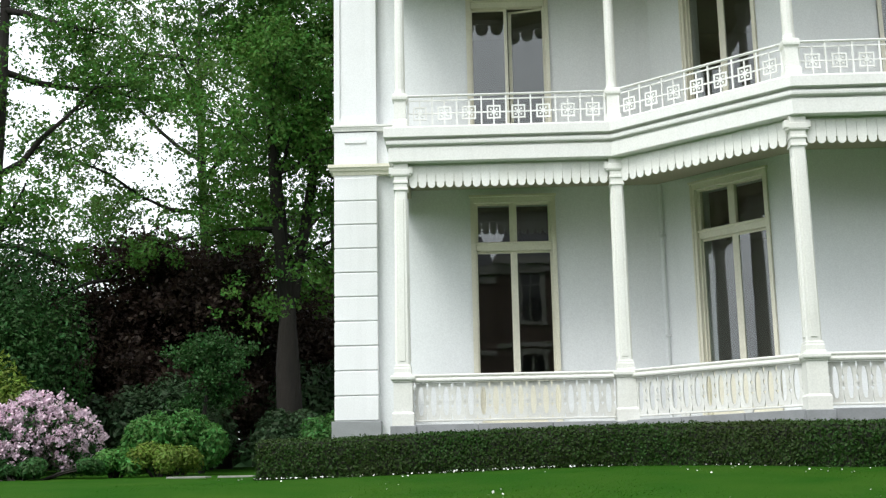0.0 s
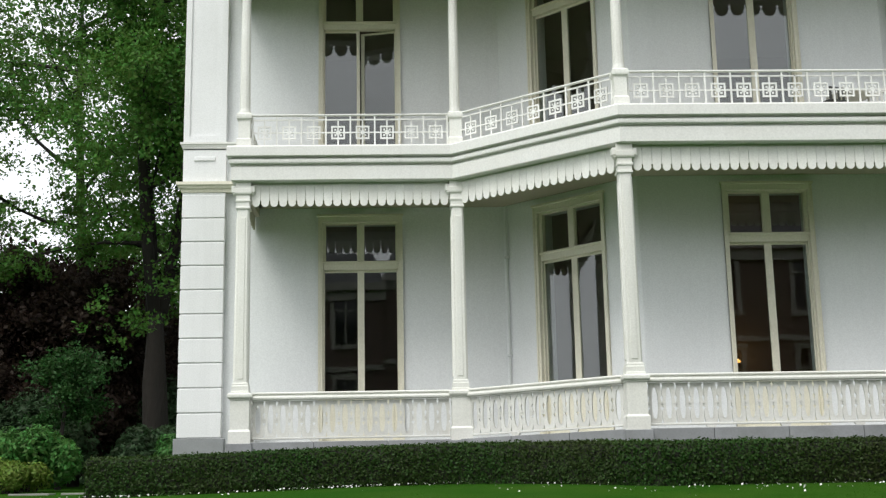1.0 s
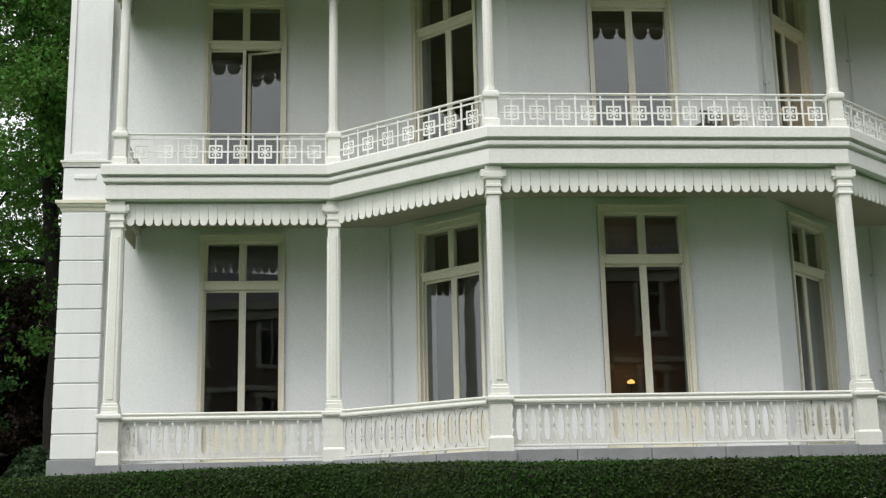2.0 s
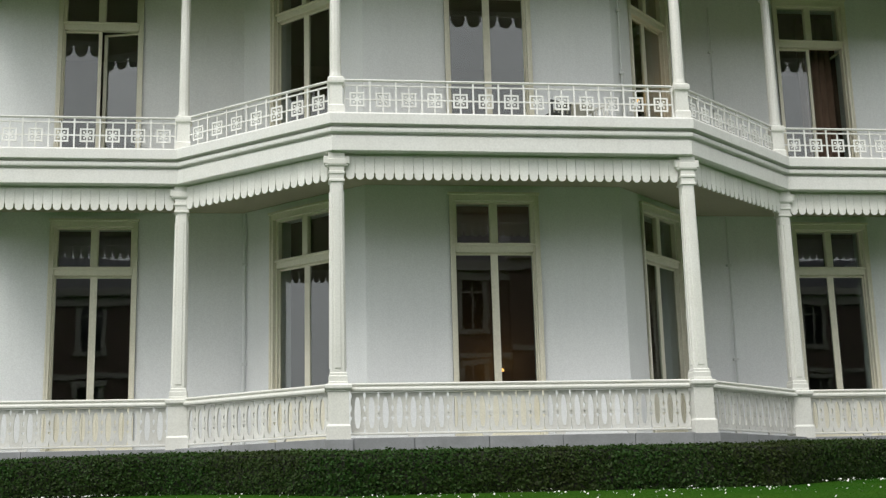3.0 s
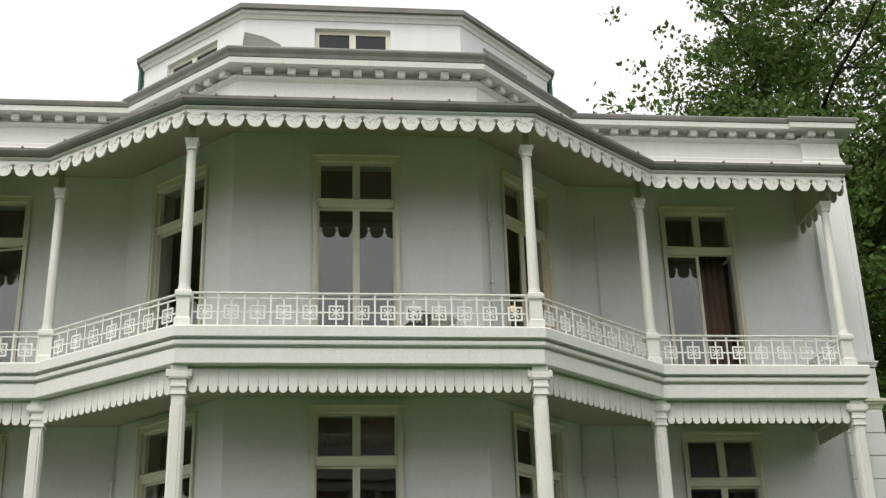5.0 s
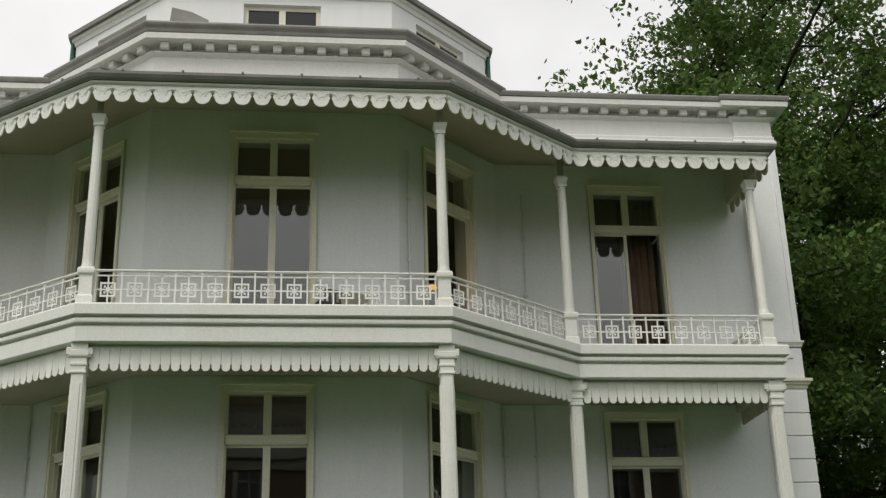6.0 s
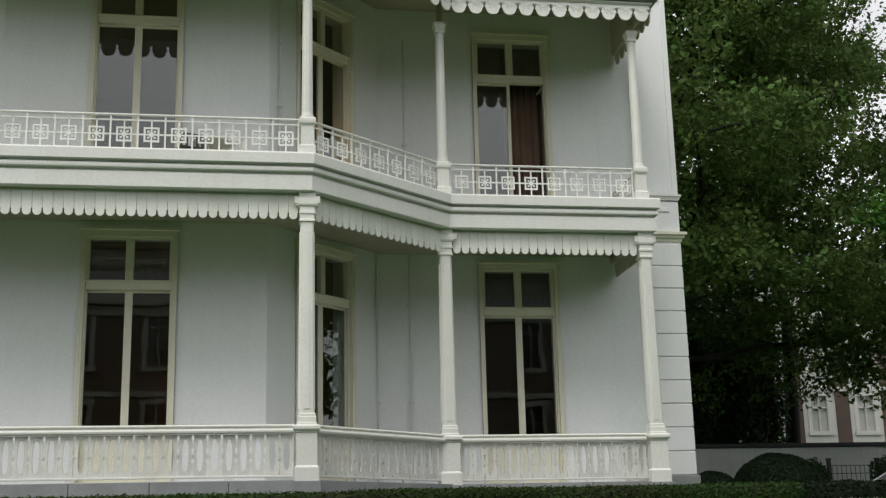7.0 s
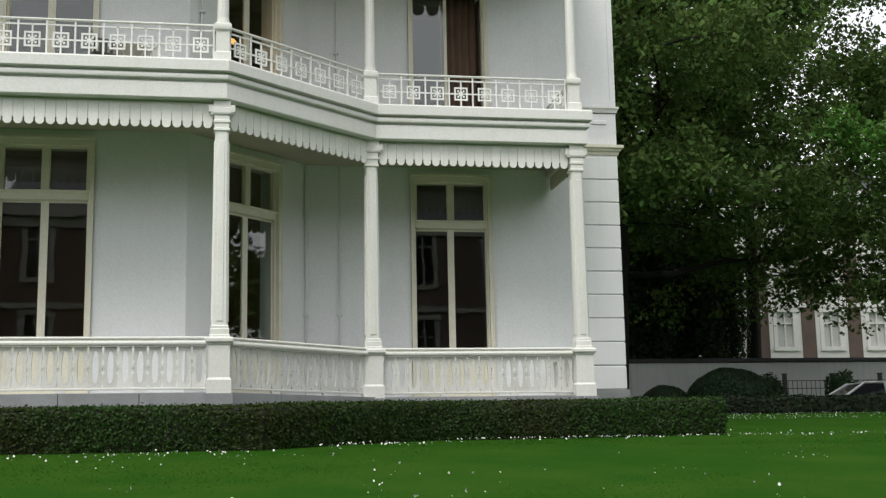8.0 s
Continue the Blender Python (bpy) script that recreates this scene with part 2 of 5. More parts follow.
def plate(bm, pts, y0, y1):
    """A flat outline in x and z, with thickness along y."""
    a = [bm.verts.new((x, y0, z)) for x, z in pts]
    b = [bm.verts.new((x, y1, z)) for x, z in pts]
    bm.faces.new(a)
    bm.faces.new(b[::-1])
    for i in range(len(pts)):
        j = (i + 1) % len(pts)
        bm.faces.new((a[i], b[i], b[j], a[j]))


def slab(bm, pts, z0, z1):
    a = [bm.verts.new((x, y, z0)) for x, y in pts]
    b = [bm.verts.new((x, y, z1)) for x, y in pts]
    bm.faces.new(a[::-1])
    bm.faces.new(b)
    for i in range(len(pts)):
        j = (i + 1) % len(pts)
        bm.faces.new((a[i], a[j], b[j], b[i]))


def ring(bm, outer, inner, y0, y1):
    """A flat frame between two outlines of as many points."""
    n = len(outer)
    vs = [[bm.verts.new((x, y, z)) for x, z in o] for o in (outer, inner) for y in (y0, y1)]
    for i in range(n):
        j = (i + 1) % n
        bm.faces.new((vs[0][i], vs[0][j], vs[2][j], vs[2][i]))
        bm.faces.new((vs[1][i], vs[3][i], vs[3][j], vs[1][j]))
        bm.faces.new((vs[0][i], vs[1][i], vs[1][j], vs[0][j]))
        bm.faces.new((vs[2][i], vs[2][j], vs[3][j], vs[3][i]))


def sweep(bm, path, profile):
    """Runs a closed profile of (outward, z) along a plan path with mitred corners; outward is to the right of the way."""
    rows = []
    n = len(path)
    for i, p in enumerate(path):
        p = Vector(p)
        d0 = (p - Vector(path[i - 1])).normalized() if i else None
        d1 = (Vector(path[i + 1]) - p).normalized() if i < n - 1 else None
        d0, d1 = d0 or d1, d1 or d0
        n0, n1 = Vector((d0.y, -d0.x)), Vector((d1.y, -d1.x))
        m = (n0 + n1).normalized()
        m /= max(0.3, m.dot(n0))
        rows.append([bm.verts.new((p.x + m.x * o, p.y + m.y * o, z)) for o, z in profile])
    k = len(profile)
    for a, b in zip(rows, rows[1:]):
        for i in range(k):
            j = (i + 1) % k
            bm.faces.new((a[i], a[j], b[j], b[i]))
    bm.faces.new(rows[0])
    bm.faces.new(rows[-1][::-1])


def lathe(bm, rings, sides=12, at=(0, 0), turn=0.0):
    """Stacked rings of (radius, z)."""
    rows = [[bm.verts.new((at[0] + r * math.cos(turn + 2 * math.pi * i / sides), at[1] + r * math.sin(turn + 2 * math.pi * i / sides), z))
             for i in range(sides)] for r, z in rings]
    for a, b in zip(rows, rows[1:]):
        for i in range(sides):
            j = (i + 1) % sides
            bm.faces.new((a[i], a[j], b[j], b[i]))
    bm.faces.new(rows[0][::-1])
    bm.faces.new(rows[-1])


def tube(bm, pts, radii, sides=7):
    """A tapered round bar through points."""
    rows = []
    for i, p in enumerate(pts):
        p = Vector(p)
        d = (Vector(pts[min(i + 1, len(pts) - 1)]) - Vector(pts[max(i - 1, 0)])).normalized()
        u = d.orthogonal().normalized()
        v = d.cross(u)
        rows.append([bm.verts.new(p + radii[i] * (math.cos(a) * u + math.sin(a) * v)) for a in [2 * math.pi * k / sides for k in range(sides)]])
    for a, b in zip(rows, rows[1:]):
        best = min(range(sides), key=lambda s: (a[0].co - b[s].co).length)
        for i in range(sides):
            j = (i + 1) % sides
            bm.faces.new((a[i], a[j], b[(j + best) % sides], b[(i + best) % sides]))
    bm.faces.new(rows[0][::-1])
    bm.faces.new(rows[-1])


def square_stack(bm, steps, at=(0, 0)):
    """Square section of (half width, z) steps."""
    rows = [[bm.verts.new((at[0] + sx * h, at[1] + sy * h, z)) for sx, sy in ((-1, -1), (1, -1), (1, 1), (-1, 1))] for h, z in steps]
    for a, b in zip(rows, rows[1:]):
        for i in range(4):
            bm.faces.new((a[i], a[(i + 1) % 4], b[(i + 1) % 4], b[i]))
    bm.faces.new(rows[0][::-1])
    bm.faces.new(rows[-1])


def mesh_of(name, bm, material):
    """A mesh to be shared by many alike pieces."""
    me = bpy.data.meshes.new(name)
    bmesh.ops.recalc_face_normals(bm, faces=bm.faces)
    bm.to_mesh(me)
    bm.free()
    me.materials.append(material)
    return me


def cards(name, centers, size, material, parent=None, rng=None, normals=None, flat=0.0, aspect=0.6):
    """Many small folded leaves, four corners each, as one mesh."""
    n = len(centers)
    d = rng.normal(size=(n, 3))
    if normals is not None:
        d = normals + 0.55 * d
    d[:, 2] += flat
    d /= np.linalg.norm(d, axis=1)[:, None]
    h = rng.normal(size=(n, 3))
    u = np.cross(d, h)
    u /= np.linalg.norm(u, axis=1)[:, None] + 1e-9
    v = np.cross(d, u)
    s = size * rng.uniform(0.6, 1.35, size=(n, 1))
    bend = d * s * 0.18
    co = np.stack([centers - u * s, centers + v * s * aspect - bend, centers + u * s, centers - v * s * aspect - bend], axis=1).reshape(-1, 3)
    me = bpy.data.meshes.new(name)
    me.vertices.add(4 * n)
    me.vertices.foreach_set("co", co.astype(np.float32).ravel())
    me.loops.add(6 * n)
    base = 4 * np.arange(n)[:, None]
    me.loops.foreach_set("vertex_index", (base + np.array([0, 1, 2, 0, 2, 3])).ravel().astype(np.int32))
    me.polygons.add(2 * n)
    me.polygons.foreach_set("loop_start", (3 * np.arange(2 * n)).astype(np.int32))
    me.update(calc_edges=True)
    me.materials.append(material)
    ob = new(name, me)
    ob.parent = parent
    return ob


# ---- ground ----
CX = 7.155


def ramp_up(u):
    u = min(1.0, max(0.0, u))
    return u * u * (3 - 2 * u)


def ground_z(x, y):
    """The lawn climbs from the path towards the house and then rises gently on."""
    near = 0.68 - 0.095 * (18 - max(y, -3.0))
    far = 0.68 + (0.05 - 0.02 * ramp_up(-x / 5)) * (min(y, 50.0) - 18)
    k = 1 / (1 + math.exp(-(y - 18) / 0.8))
    dip = 0.52 * ramp_up((y - 39) / 2) * ramp_up((45 - y) / 1.6) * ramp_up((x - 29.5) / 2)     # sunken drive beyond the far hedge
    return near * (1 - k) + far * k - dip - 0.09 * ramp_up((2.0 - x) / 6)


def build_ground():
    xs = [-400, -200, -100, -60] + [-40 + 2 * i for i in range(55)] + [90, 140, 220, 400]
    ys = [-300, -120, -60, -30] + [-14 + 1.0 * i for i in range(68)] + [58, 70, 100, 160, 300, 600]
    bm = bmesh.new()
    vs = [[bm.verts.new((x, y, ground_z(x, y) + 0.02 * noise.noise(Vector((x * 0.3, y * 0.3, 0))))) for x in xs] for y in ys]
    for j in range(len(ys) - 1):
        for i in range(len(xs) - 1):
            bm.faces.new((vs[j][i], vs[j][i + 1], vs[j + 1][i + 1], vs[j + 1][i]))
    ob = part("ground", bm, LAWN, smooth=True)
    tagged(ob, "mown green lawn sloping up to the villa", "lawn", kind="structure")


build_ground()

# ---- plan of the villa ----
WALL = [(-10.5, 23.5), (-4.47, 23.5), (-2.3, 21.34), (2.3, 21.34), (4.47, 23.5), (10.5, 23.5)]
WALL = [(CX + u, y) for u, y in WALL]
COLS = [(CX + u, y) for u, y in [(-9.18, 21.62), (-5.45, 21.62), (-2.88, 19.47), (2.88, 19.47), (5.45, 21.62), (9.18, 21.62)]]
EDGE = [(CX - 9.18, 23.48)] + COLS + [(CX + 9.18, 23.48)]
DECK = EDGE + [(x, y - 0.01) for x, y in WALL[4:0:-1]]
FLOOR0, FLOOR1 = 1.56, 6.66

villa = tagged(empty("villa", (0, 0, 0)), "large white stuccoed villa with a polygonal bay and roof pavilion", "house")
veranda = tagged(empty("veranda", (0, 0, 0)), "two-storey white cast-iron and timber veranda along the villa's front", "veranda")


def wall(name, p0, p1, z0, z1, holes, thick, material, parent, label=""):
    """A wall with real openings (s0, s1, z0, z1); its outer face is to the right of the way from p0 to p1."""
    p0, p1 = Vector(p0), Vector(p1)
    d = (p1 - p0).normalized()
    inn = Vector((-d.y, d.x))
    length = (p1 - p0).length
    ss = sorted({0, length, *[h[0] for h in holes], *[h[1] for h in holes]})
    zs = sorted({z0, z1, *[h[2] for h in holes], *[h[3] for h in holes]})
    bm = bmesh.new()
    cache = {}

    def v(i, j, k):
        if (i, j, k) not in cache:
            q = p0 + d * ss[i] + inn * (thick * k)
            cache[i, j, k] = bm.verts.new((q.x, q.y, zs[j]))
        return cache[i, j, k]

    def solid(i, j):
        if not (0 <= i < len(ss) - 1 and 0 <= j < len(zs) - 1):
            return False
        s, z = (ss[i] + ss[i + 1]) / 2, (zs[j] + zs[j + 1]) / 2
        return not any(h[0] < s < h[1] and h[2] < z < h[3] for h in holes)

    for i in range(len(ss) - 1):
        for j in range(len(zs) - 1):
            if not solid(i, j):
                continue
            for k in (0, 1):
                bm.faces.new((v(i, j, k), v(i + 1, j, k), v(i + 1, j + 1, k), v(i, j + 1, k)))
            for di, dj, a, b in ((-1, 0, (i, j), (i, j + 1)), (1, 0, (i + 1, j), (i + 1, j + 1)), (0, -1, (i, j), (i + 1, j)), (0, 1, (i, j + 1), (i + 1, j + 1))):
                if not solid(i + di, j + dj):
                    bm.faces.new((v(*a, 0), v(*b, 0), v(*b, 1), v(*a, 1)))
    return part(name, bm, material, parent, label)


def along(p0, p1, s, z=0.0):
    """Local frame on a wall: x along it, y into it, z up."""
    p0, p1 = Vector(p0), Vector(p1)
    d = (p1 - p0).normalized()
    q = p0 + d * s
    return Matrix.Translation((q.x, q.y, z)) @ Matrix.Rotation(math.atan2(d.y, d.x), 4, "Z")


HALF = 0.73          # half width of a window opening
W0 = (FLOOR0 + 0.06, 5.80)
W1 = (FLOOR1 + 0.04, 10.64)
SPOTS = []           # wall start, end, distance along of each window
for a, b, s in ((0, 1, 10.5 - 7.2), (1, 2, 1.56), (2, 3, 2.28), (3, 4, 1.50), (4, 5, 7.22 - 4.47)):
    SPOTS.append((WALL[a], WALL[b], s))
for a, b, s in SPOTS:
    wall("wall", a, b, 0.3, 12.0, [(s - HALF, s + HALF, *W0), (s - HALF, s + HALF, *W1)], 0.45, STUCCO, villa, "pale bluish-white smooth stucco wall")
for sx in (-1, 1):
    x = CX + sx * 10.5
    p = [(x, 40.0), (x, 23.5)] if sx < 0 else [(x, 23.5), (x, 40.0)]
    wall("wall", p[0], p[1], 0.3, 12.4, [], 0.4, STUCCO, villa)
wall("wall", (CX + 10.1, 40.0), (CX - 10.1, 40.0), 0.3, 12.4, [], 0.4, STUCCO, villa)


# ---- rooms behind the windows ----
def rooms():
    inner = [(x, y + 0.46) for x, y in WALL]
    inner[0], inner[-1] = (CX - 10.09, 23.96), (CX + 10.09, 23.96)
    inner[1], inner[2] = (CX - 4.3, 23.96), (CX - 2.12, 21.8)
    inner[3], inner[4] = (CX + 2.12, 21.8), (CX + 4.3, 23.96)
    outline = inner + [(CX + 10.09, 39.5), (CX - 10.09, 39.5)]
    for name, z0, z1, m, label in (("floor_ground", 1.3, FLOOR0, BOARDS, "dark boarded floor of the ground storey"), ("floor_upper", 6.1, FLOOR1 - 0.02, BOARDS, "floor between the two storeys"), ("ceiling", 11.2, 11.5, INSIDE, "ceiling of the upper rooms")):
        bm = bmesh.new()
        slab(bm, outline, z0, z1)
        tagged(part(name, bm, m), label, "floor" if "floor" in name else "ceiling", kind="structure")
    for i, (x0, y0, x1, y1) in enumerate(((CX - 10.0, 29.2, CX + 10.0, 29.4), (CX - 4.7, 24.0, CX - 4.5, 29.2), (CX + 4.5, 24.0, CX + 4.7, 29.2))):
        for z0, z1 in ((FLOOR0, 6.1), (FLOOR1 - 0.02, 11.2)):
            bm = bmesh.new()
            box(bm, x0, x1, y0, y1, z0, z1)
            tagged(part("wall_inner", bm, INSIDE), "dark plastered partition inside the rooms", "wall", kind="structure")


rooms()


# ---- windows ----
def window(number, a, b, s, z0, z1, sill, swing=(0, 0)):
    """A tall double casement with two lights above a transom; sill: height of the solid panel at its foot."""
    root = tagged(empty("window_%d" % number), "tall cream-painted double casement window with a transom light", "window", kind="structure")
    root.matrix_basis = along(a, b, s)
    h = HALF
    bm = bmesh.new()          # surround on the wall
    w = 0.07
    for x0, x1 in ((-h - w, -h + 0.01), (h - 0.01, h + w)):
        box(bm, x0, x1, -0.035, 0.12, z0 - 0.04, z1 - 0.01)
        xo = x0 if x0 < 0 else x1 - 0.03
        box(bm, xo, xo + 0.03, -0.055, 0.02, z0 - 0.04, z1 + 0.085)
    box(bm, -h - w + 0.03, h + w - 0.03, -0.035, 0.12, z1 - 0.012, z1 + 0.09)
    box(bm, -h - w - 0.02, h + w + 0.02, -0.075, 0.02, z1 + 0.09, z1 + 0.13)
    part("surround", bm, CREAM, root)
    bm = bmesh.new()          # fixed frame
    t0, t1 = z1 - 0.93, z1 - 0.76
    for x0, x1 in ((-h, -h + 0.035), (h - 0.035, h)):
        box(bm, x0, x1, 0.05, 0.17, z0, t0)
    for x0, x1 in ((-h, -h + 0.068), (h - 0.068, h)):
        box(bm, x0, x1, 0.05, 0.17, t0, z1)
    box(bm, -h + 0.068, h - 0.068, 0.05, 0.17, z1 - 0.045, z1)
    box(bm, -h + 0.02, h - 0.02, 0.03, 0.165, t0, t1, 0.01)
    box(bm, -h - 0.01, h + 0.01, 0.0, 0.05, t1 - 0.055, t1 - 0.01, 0.012)
    box(bm, -0.07, 0.07, 0.05, 0.16, t1, z1 - 0.045, 0.012)
    box(bm, -h + 0.035, h - 0.035, 0.05, 0.2, z0, z0 + 0.05)
    part("window_frame", bm, CREAM, root)
    for sx in (-1, 1):        # lights above the transom
        bm = bmesh.new()
        x0, x1 = (0.07, h - 0.068) if sx > 0 else (-h + 0.068, -0.07)
        box(bm, x0, x1, 0.135, 0.141, t1, z1 - 0.045)
        p = part("pane", bm, GLASS, root)
        p.visible_shadow = False
    for i, sx in enumerate((-1, 1)):   # two casements, hung at the jambs
        bm = bmesh.new()
        lw = h - 0.037
        top, bot = t0 - 0.004, z0 + 0.054
        st = 0.042
        outline = [(0, bot), (lw, bot), (lw, top), (0, top)]
        inner = [(0.014, bot + max(sill, 0.10)), (lw - st - 0.02, bot + max(sill, 0.10)), (lw - st - 0.02, top - 0.035), (0.014, top - 0.035)]
        ring(bm, outline, inner, 0.0, 0.05)
        if sill > 0.3:
            box(bm, 0.09, lw - 0.12, -0.012, 0.0, bot + 0.12, bot + sill - 0.1, 0.01)
        leaf = part("casement", bm, CREAM, root)
        bm = bmesh.new()
        box(bm, 0.014, lw - st - 0.02, 0.02, 0.026, bot + max(sill, 0.10), top - 0.035)
        pane = part("pane", bm, GLASS, leaf)
        pane.visible_shadow = False
        if sx < 0:
            leaf.matrix_basis = Matrix.Translation((-h + 0.036, 0.115, 0)) @ Matrix.Rotation(radians(swing[0]), 4, "Z")
        else:
            leaf.matrix_basis = Matrix.Translation((h - 0.036, 0.115, 0)) @ Matrix.Rotation(radians(-swing[1]), 4, "Z") @ Matrix.Diagonal((-1, 1, 1, 1))
    return root


for i, (a, b, s) in enumerate(SPOTS):
    window(1 + i, a, b, s, W0[0], W0[1], 0.78)
    window(6 + i, a, b, s, W1[0], W1[1], 0.10, ((0, 0), (0, 0), (0, 0), (0, 0), (0, 86))[i] if i else (0, 14))


# ---- corner piers, bands and main cornice ----
def pier(sx):
    x0, x1 = sorted((CX + sx * 9.75, CX + sx * 10.56))
    bm = bmesh.new()
    box(bm, x0 + 0.015, x1 - 0.015, 23.37, 23.9, 0.3, 6.36)
    box(bm, x0, x1, 23.35, 23.9, 6.3, 7.24)
    core = part("pier", bm, PIER, villa, "white rusticated corner pier")
    bm = bmesh.new()
    box(bm, x0, x1, 23.35, 23.9, 7.2, 11.95)
    part("panelled_shaft", bm, PIER, core)
    bm = bmesh.new()
    w = x1 - x0
    ring(bm, [(x0, 7.35), (x1, 7.35), (x1, 11.72), (x0, 11.72)], [(x0 + 0.11, 7.47), (x1 - 0.11, 7.47), (x1 - 0.11, 11.6), (x0 + 0.11, 11.6)], 23.315, 23.352)
    part("panel_frame", bm, PIER, core)
    bm = bmesh.new()
    box(bm, x0 + 0.2, x1 - 0.2, 23.325, 23.352, 6.98, 7.06, 0.008)
    part("plaque", bm, PIER, core)
    bm = bmesh.new()
    box(bm, x0 - 0.05, x1 + 0.05, 23.30, 23.9, 0.3, 1.74, 0.01)
    part("plinth", bm, BLUESTONE, core, "blue-grey stone plinth block")
    bm = bmesh.new()
    box(bm, 0, x1 - x0, -0.02, 0.35, 0.006, 0.445, 0.012)
    me = mesh_of("stone", bm, PIER)
    for i in range(10):
        again("stone", me, core, Matrix.Translation((x0, 23.355, 1.745 + 0.4575 * i)))


for sx in (-1, 1):
    pier(sx)


def bands():
    for sx in (-1, 1):
        a, b = sorted((CX + sx * 9.2, CX + sx * 10.56))
        for z0, z1, o, m in ((6.36, 6.55, 0.11, CREAM), (7.22, 7.34, 0.06, TRIM)):
            bm = bmesh.new()
            path = [(a, 23.35), (b, 23.35), (b, 23.9)] if sx > 0 else [(a, 23.9), (a, 23.35), (b, 23.35)]
            h = z1 - z0
            sweep(bm, path, [(-0.1, z0), (0.02, z0), (0.03, z0 + 0.3 * h), (o * 0.6, z0 + 0.4 * h), (o * 0.7, z0 + 0.6 * h), (o, z0 + 0.7 * h), (o, z1), (-0.1, z1 + 0.01)])
            part("band", bm, m, villa, "moulded string course")


bands()

TOP = [(CX + u, y) for u, y in [(-10.56, 40.0), (-10.56, 23.35), (-9.7, 23.35), (-9.7, 23.45), (-4.49, 23.45), (-2.32, 21.29), (2.32, 21.29), (4.49, 23.45), (9.7, 23.45), (9.7, 23.35), (10.56, 23.35), (10.56, 40.0)]]


def main_cornice():
    bm = bmesh.new()
    sweep(bm, TOP, [(-0.3, 11.72), (0.05, 11.72), (0.05, 11.78), (0.02, 11.83), (0.02, 11.90), (-0.01, 11.93), (-0.01, 12.27), (0.05, 12.30), (0.09, 12.33), (0.09, 12.345), (-0.06, 12.36), (-0.06, 12.51), (0.30, 12.51), (0.30, 12.515), (0.31, 12.62), (-0.3, 12.66)])
    cor = part("cornice", bm, TRIM, villa, "white classical cornice with dentils")
    for name, line, prof in (("coping", TOP[4:8], [(-0.3, 12.665), (0.305, 12.623), (0.32, 12.64), (0.335, 12.70), (0.37, 12.765), (0.38, 12.80), (0.37, 12.835), (-0.3, 12.90)]),
                             ("coping", TOP[:5], [(-0.3, 12.665), (0.305, 12.623), (0.33, 12.64), (0.345, 12.69), (0.35, 12.725), (0.335, 12.75), (-0.3, 12.79)]),
                             ("coping", TOP[7:], [(-0.3, 12.665), (0.305, 12.623), (0.33, 12.64), (0.345, 12.69), (0.35, 12.725), (0.335, 12.75), (-0.3, 12.79)])):
        bm = bmesh.new()
        sweep(bm, line, prof)
        part(name, bm, ZINC, cor, "weathered grey zinc coping")
    bm = bmesh.new()
    box(bm, -0.078, 0.078, 0.0, 0.245, 12.37, 12.507, 0.006)
    me = mesh_of("dentil", bm, TRIM)
    for p, q in zip(TOP[1:], TOP[2:-1]):
        length = (Vector(q) - Vector(p)).length
        if length < 0.3:
            continue
        n = max(2, round(length / 0.42))
        for i in range(n):
            again("dentil", me, cor, along(p, q, (i + 0.5) * length / n) @ Matrix.Translation((0, -0.178, 0)))
    bm = bmesh.new()
    slab(bm, [(x, y + 0.1) for x, y in TOP[1:-1]] + [(CX + 10.5, 39.9), (CX - 10.5, 39.9)], 12.55, 12.75)
    part("roof", bm, ZINC, villa, "flat grey roof")


main_cornice()


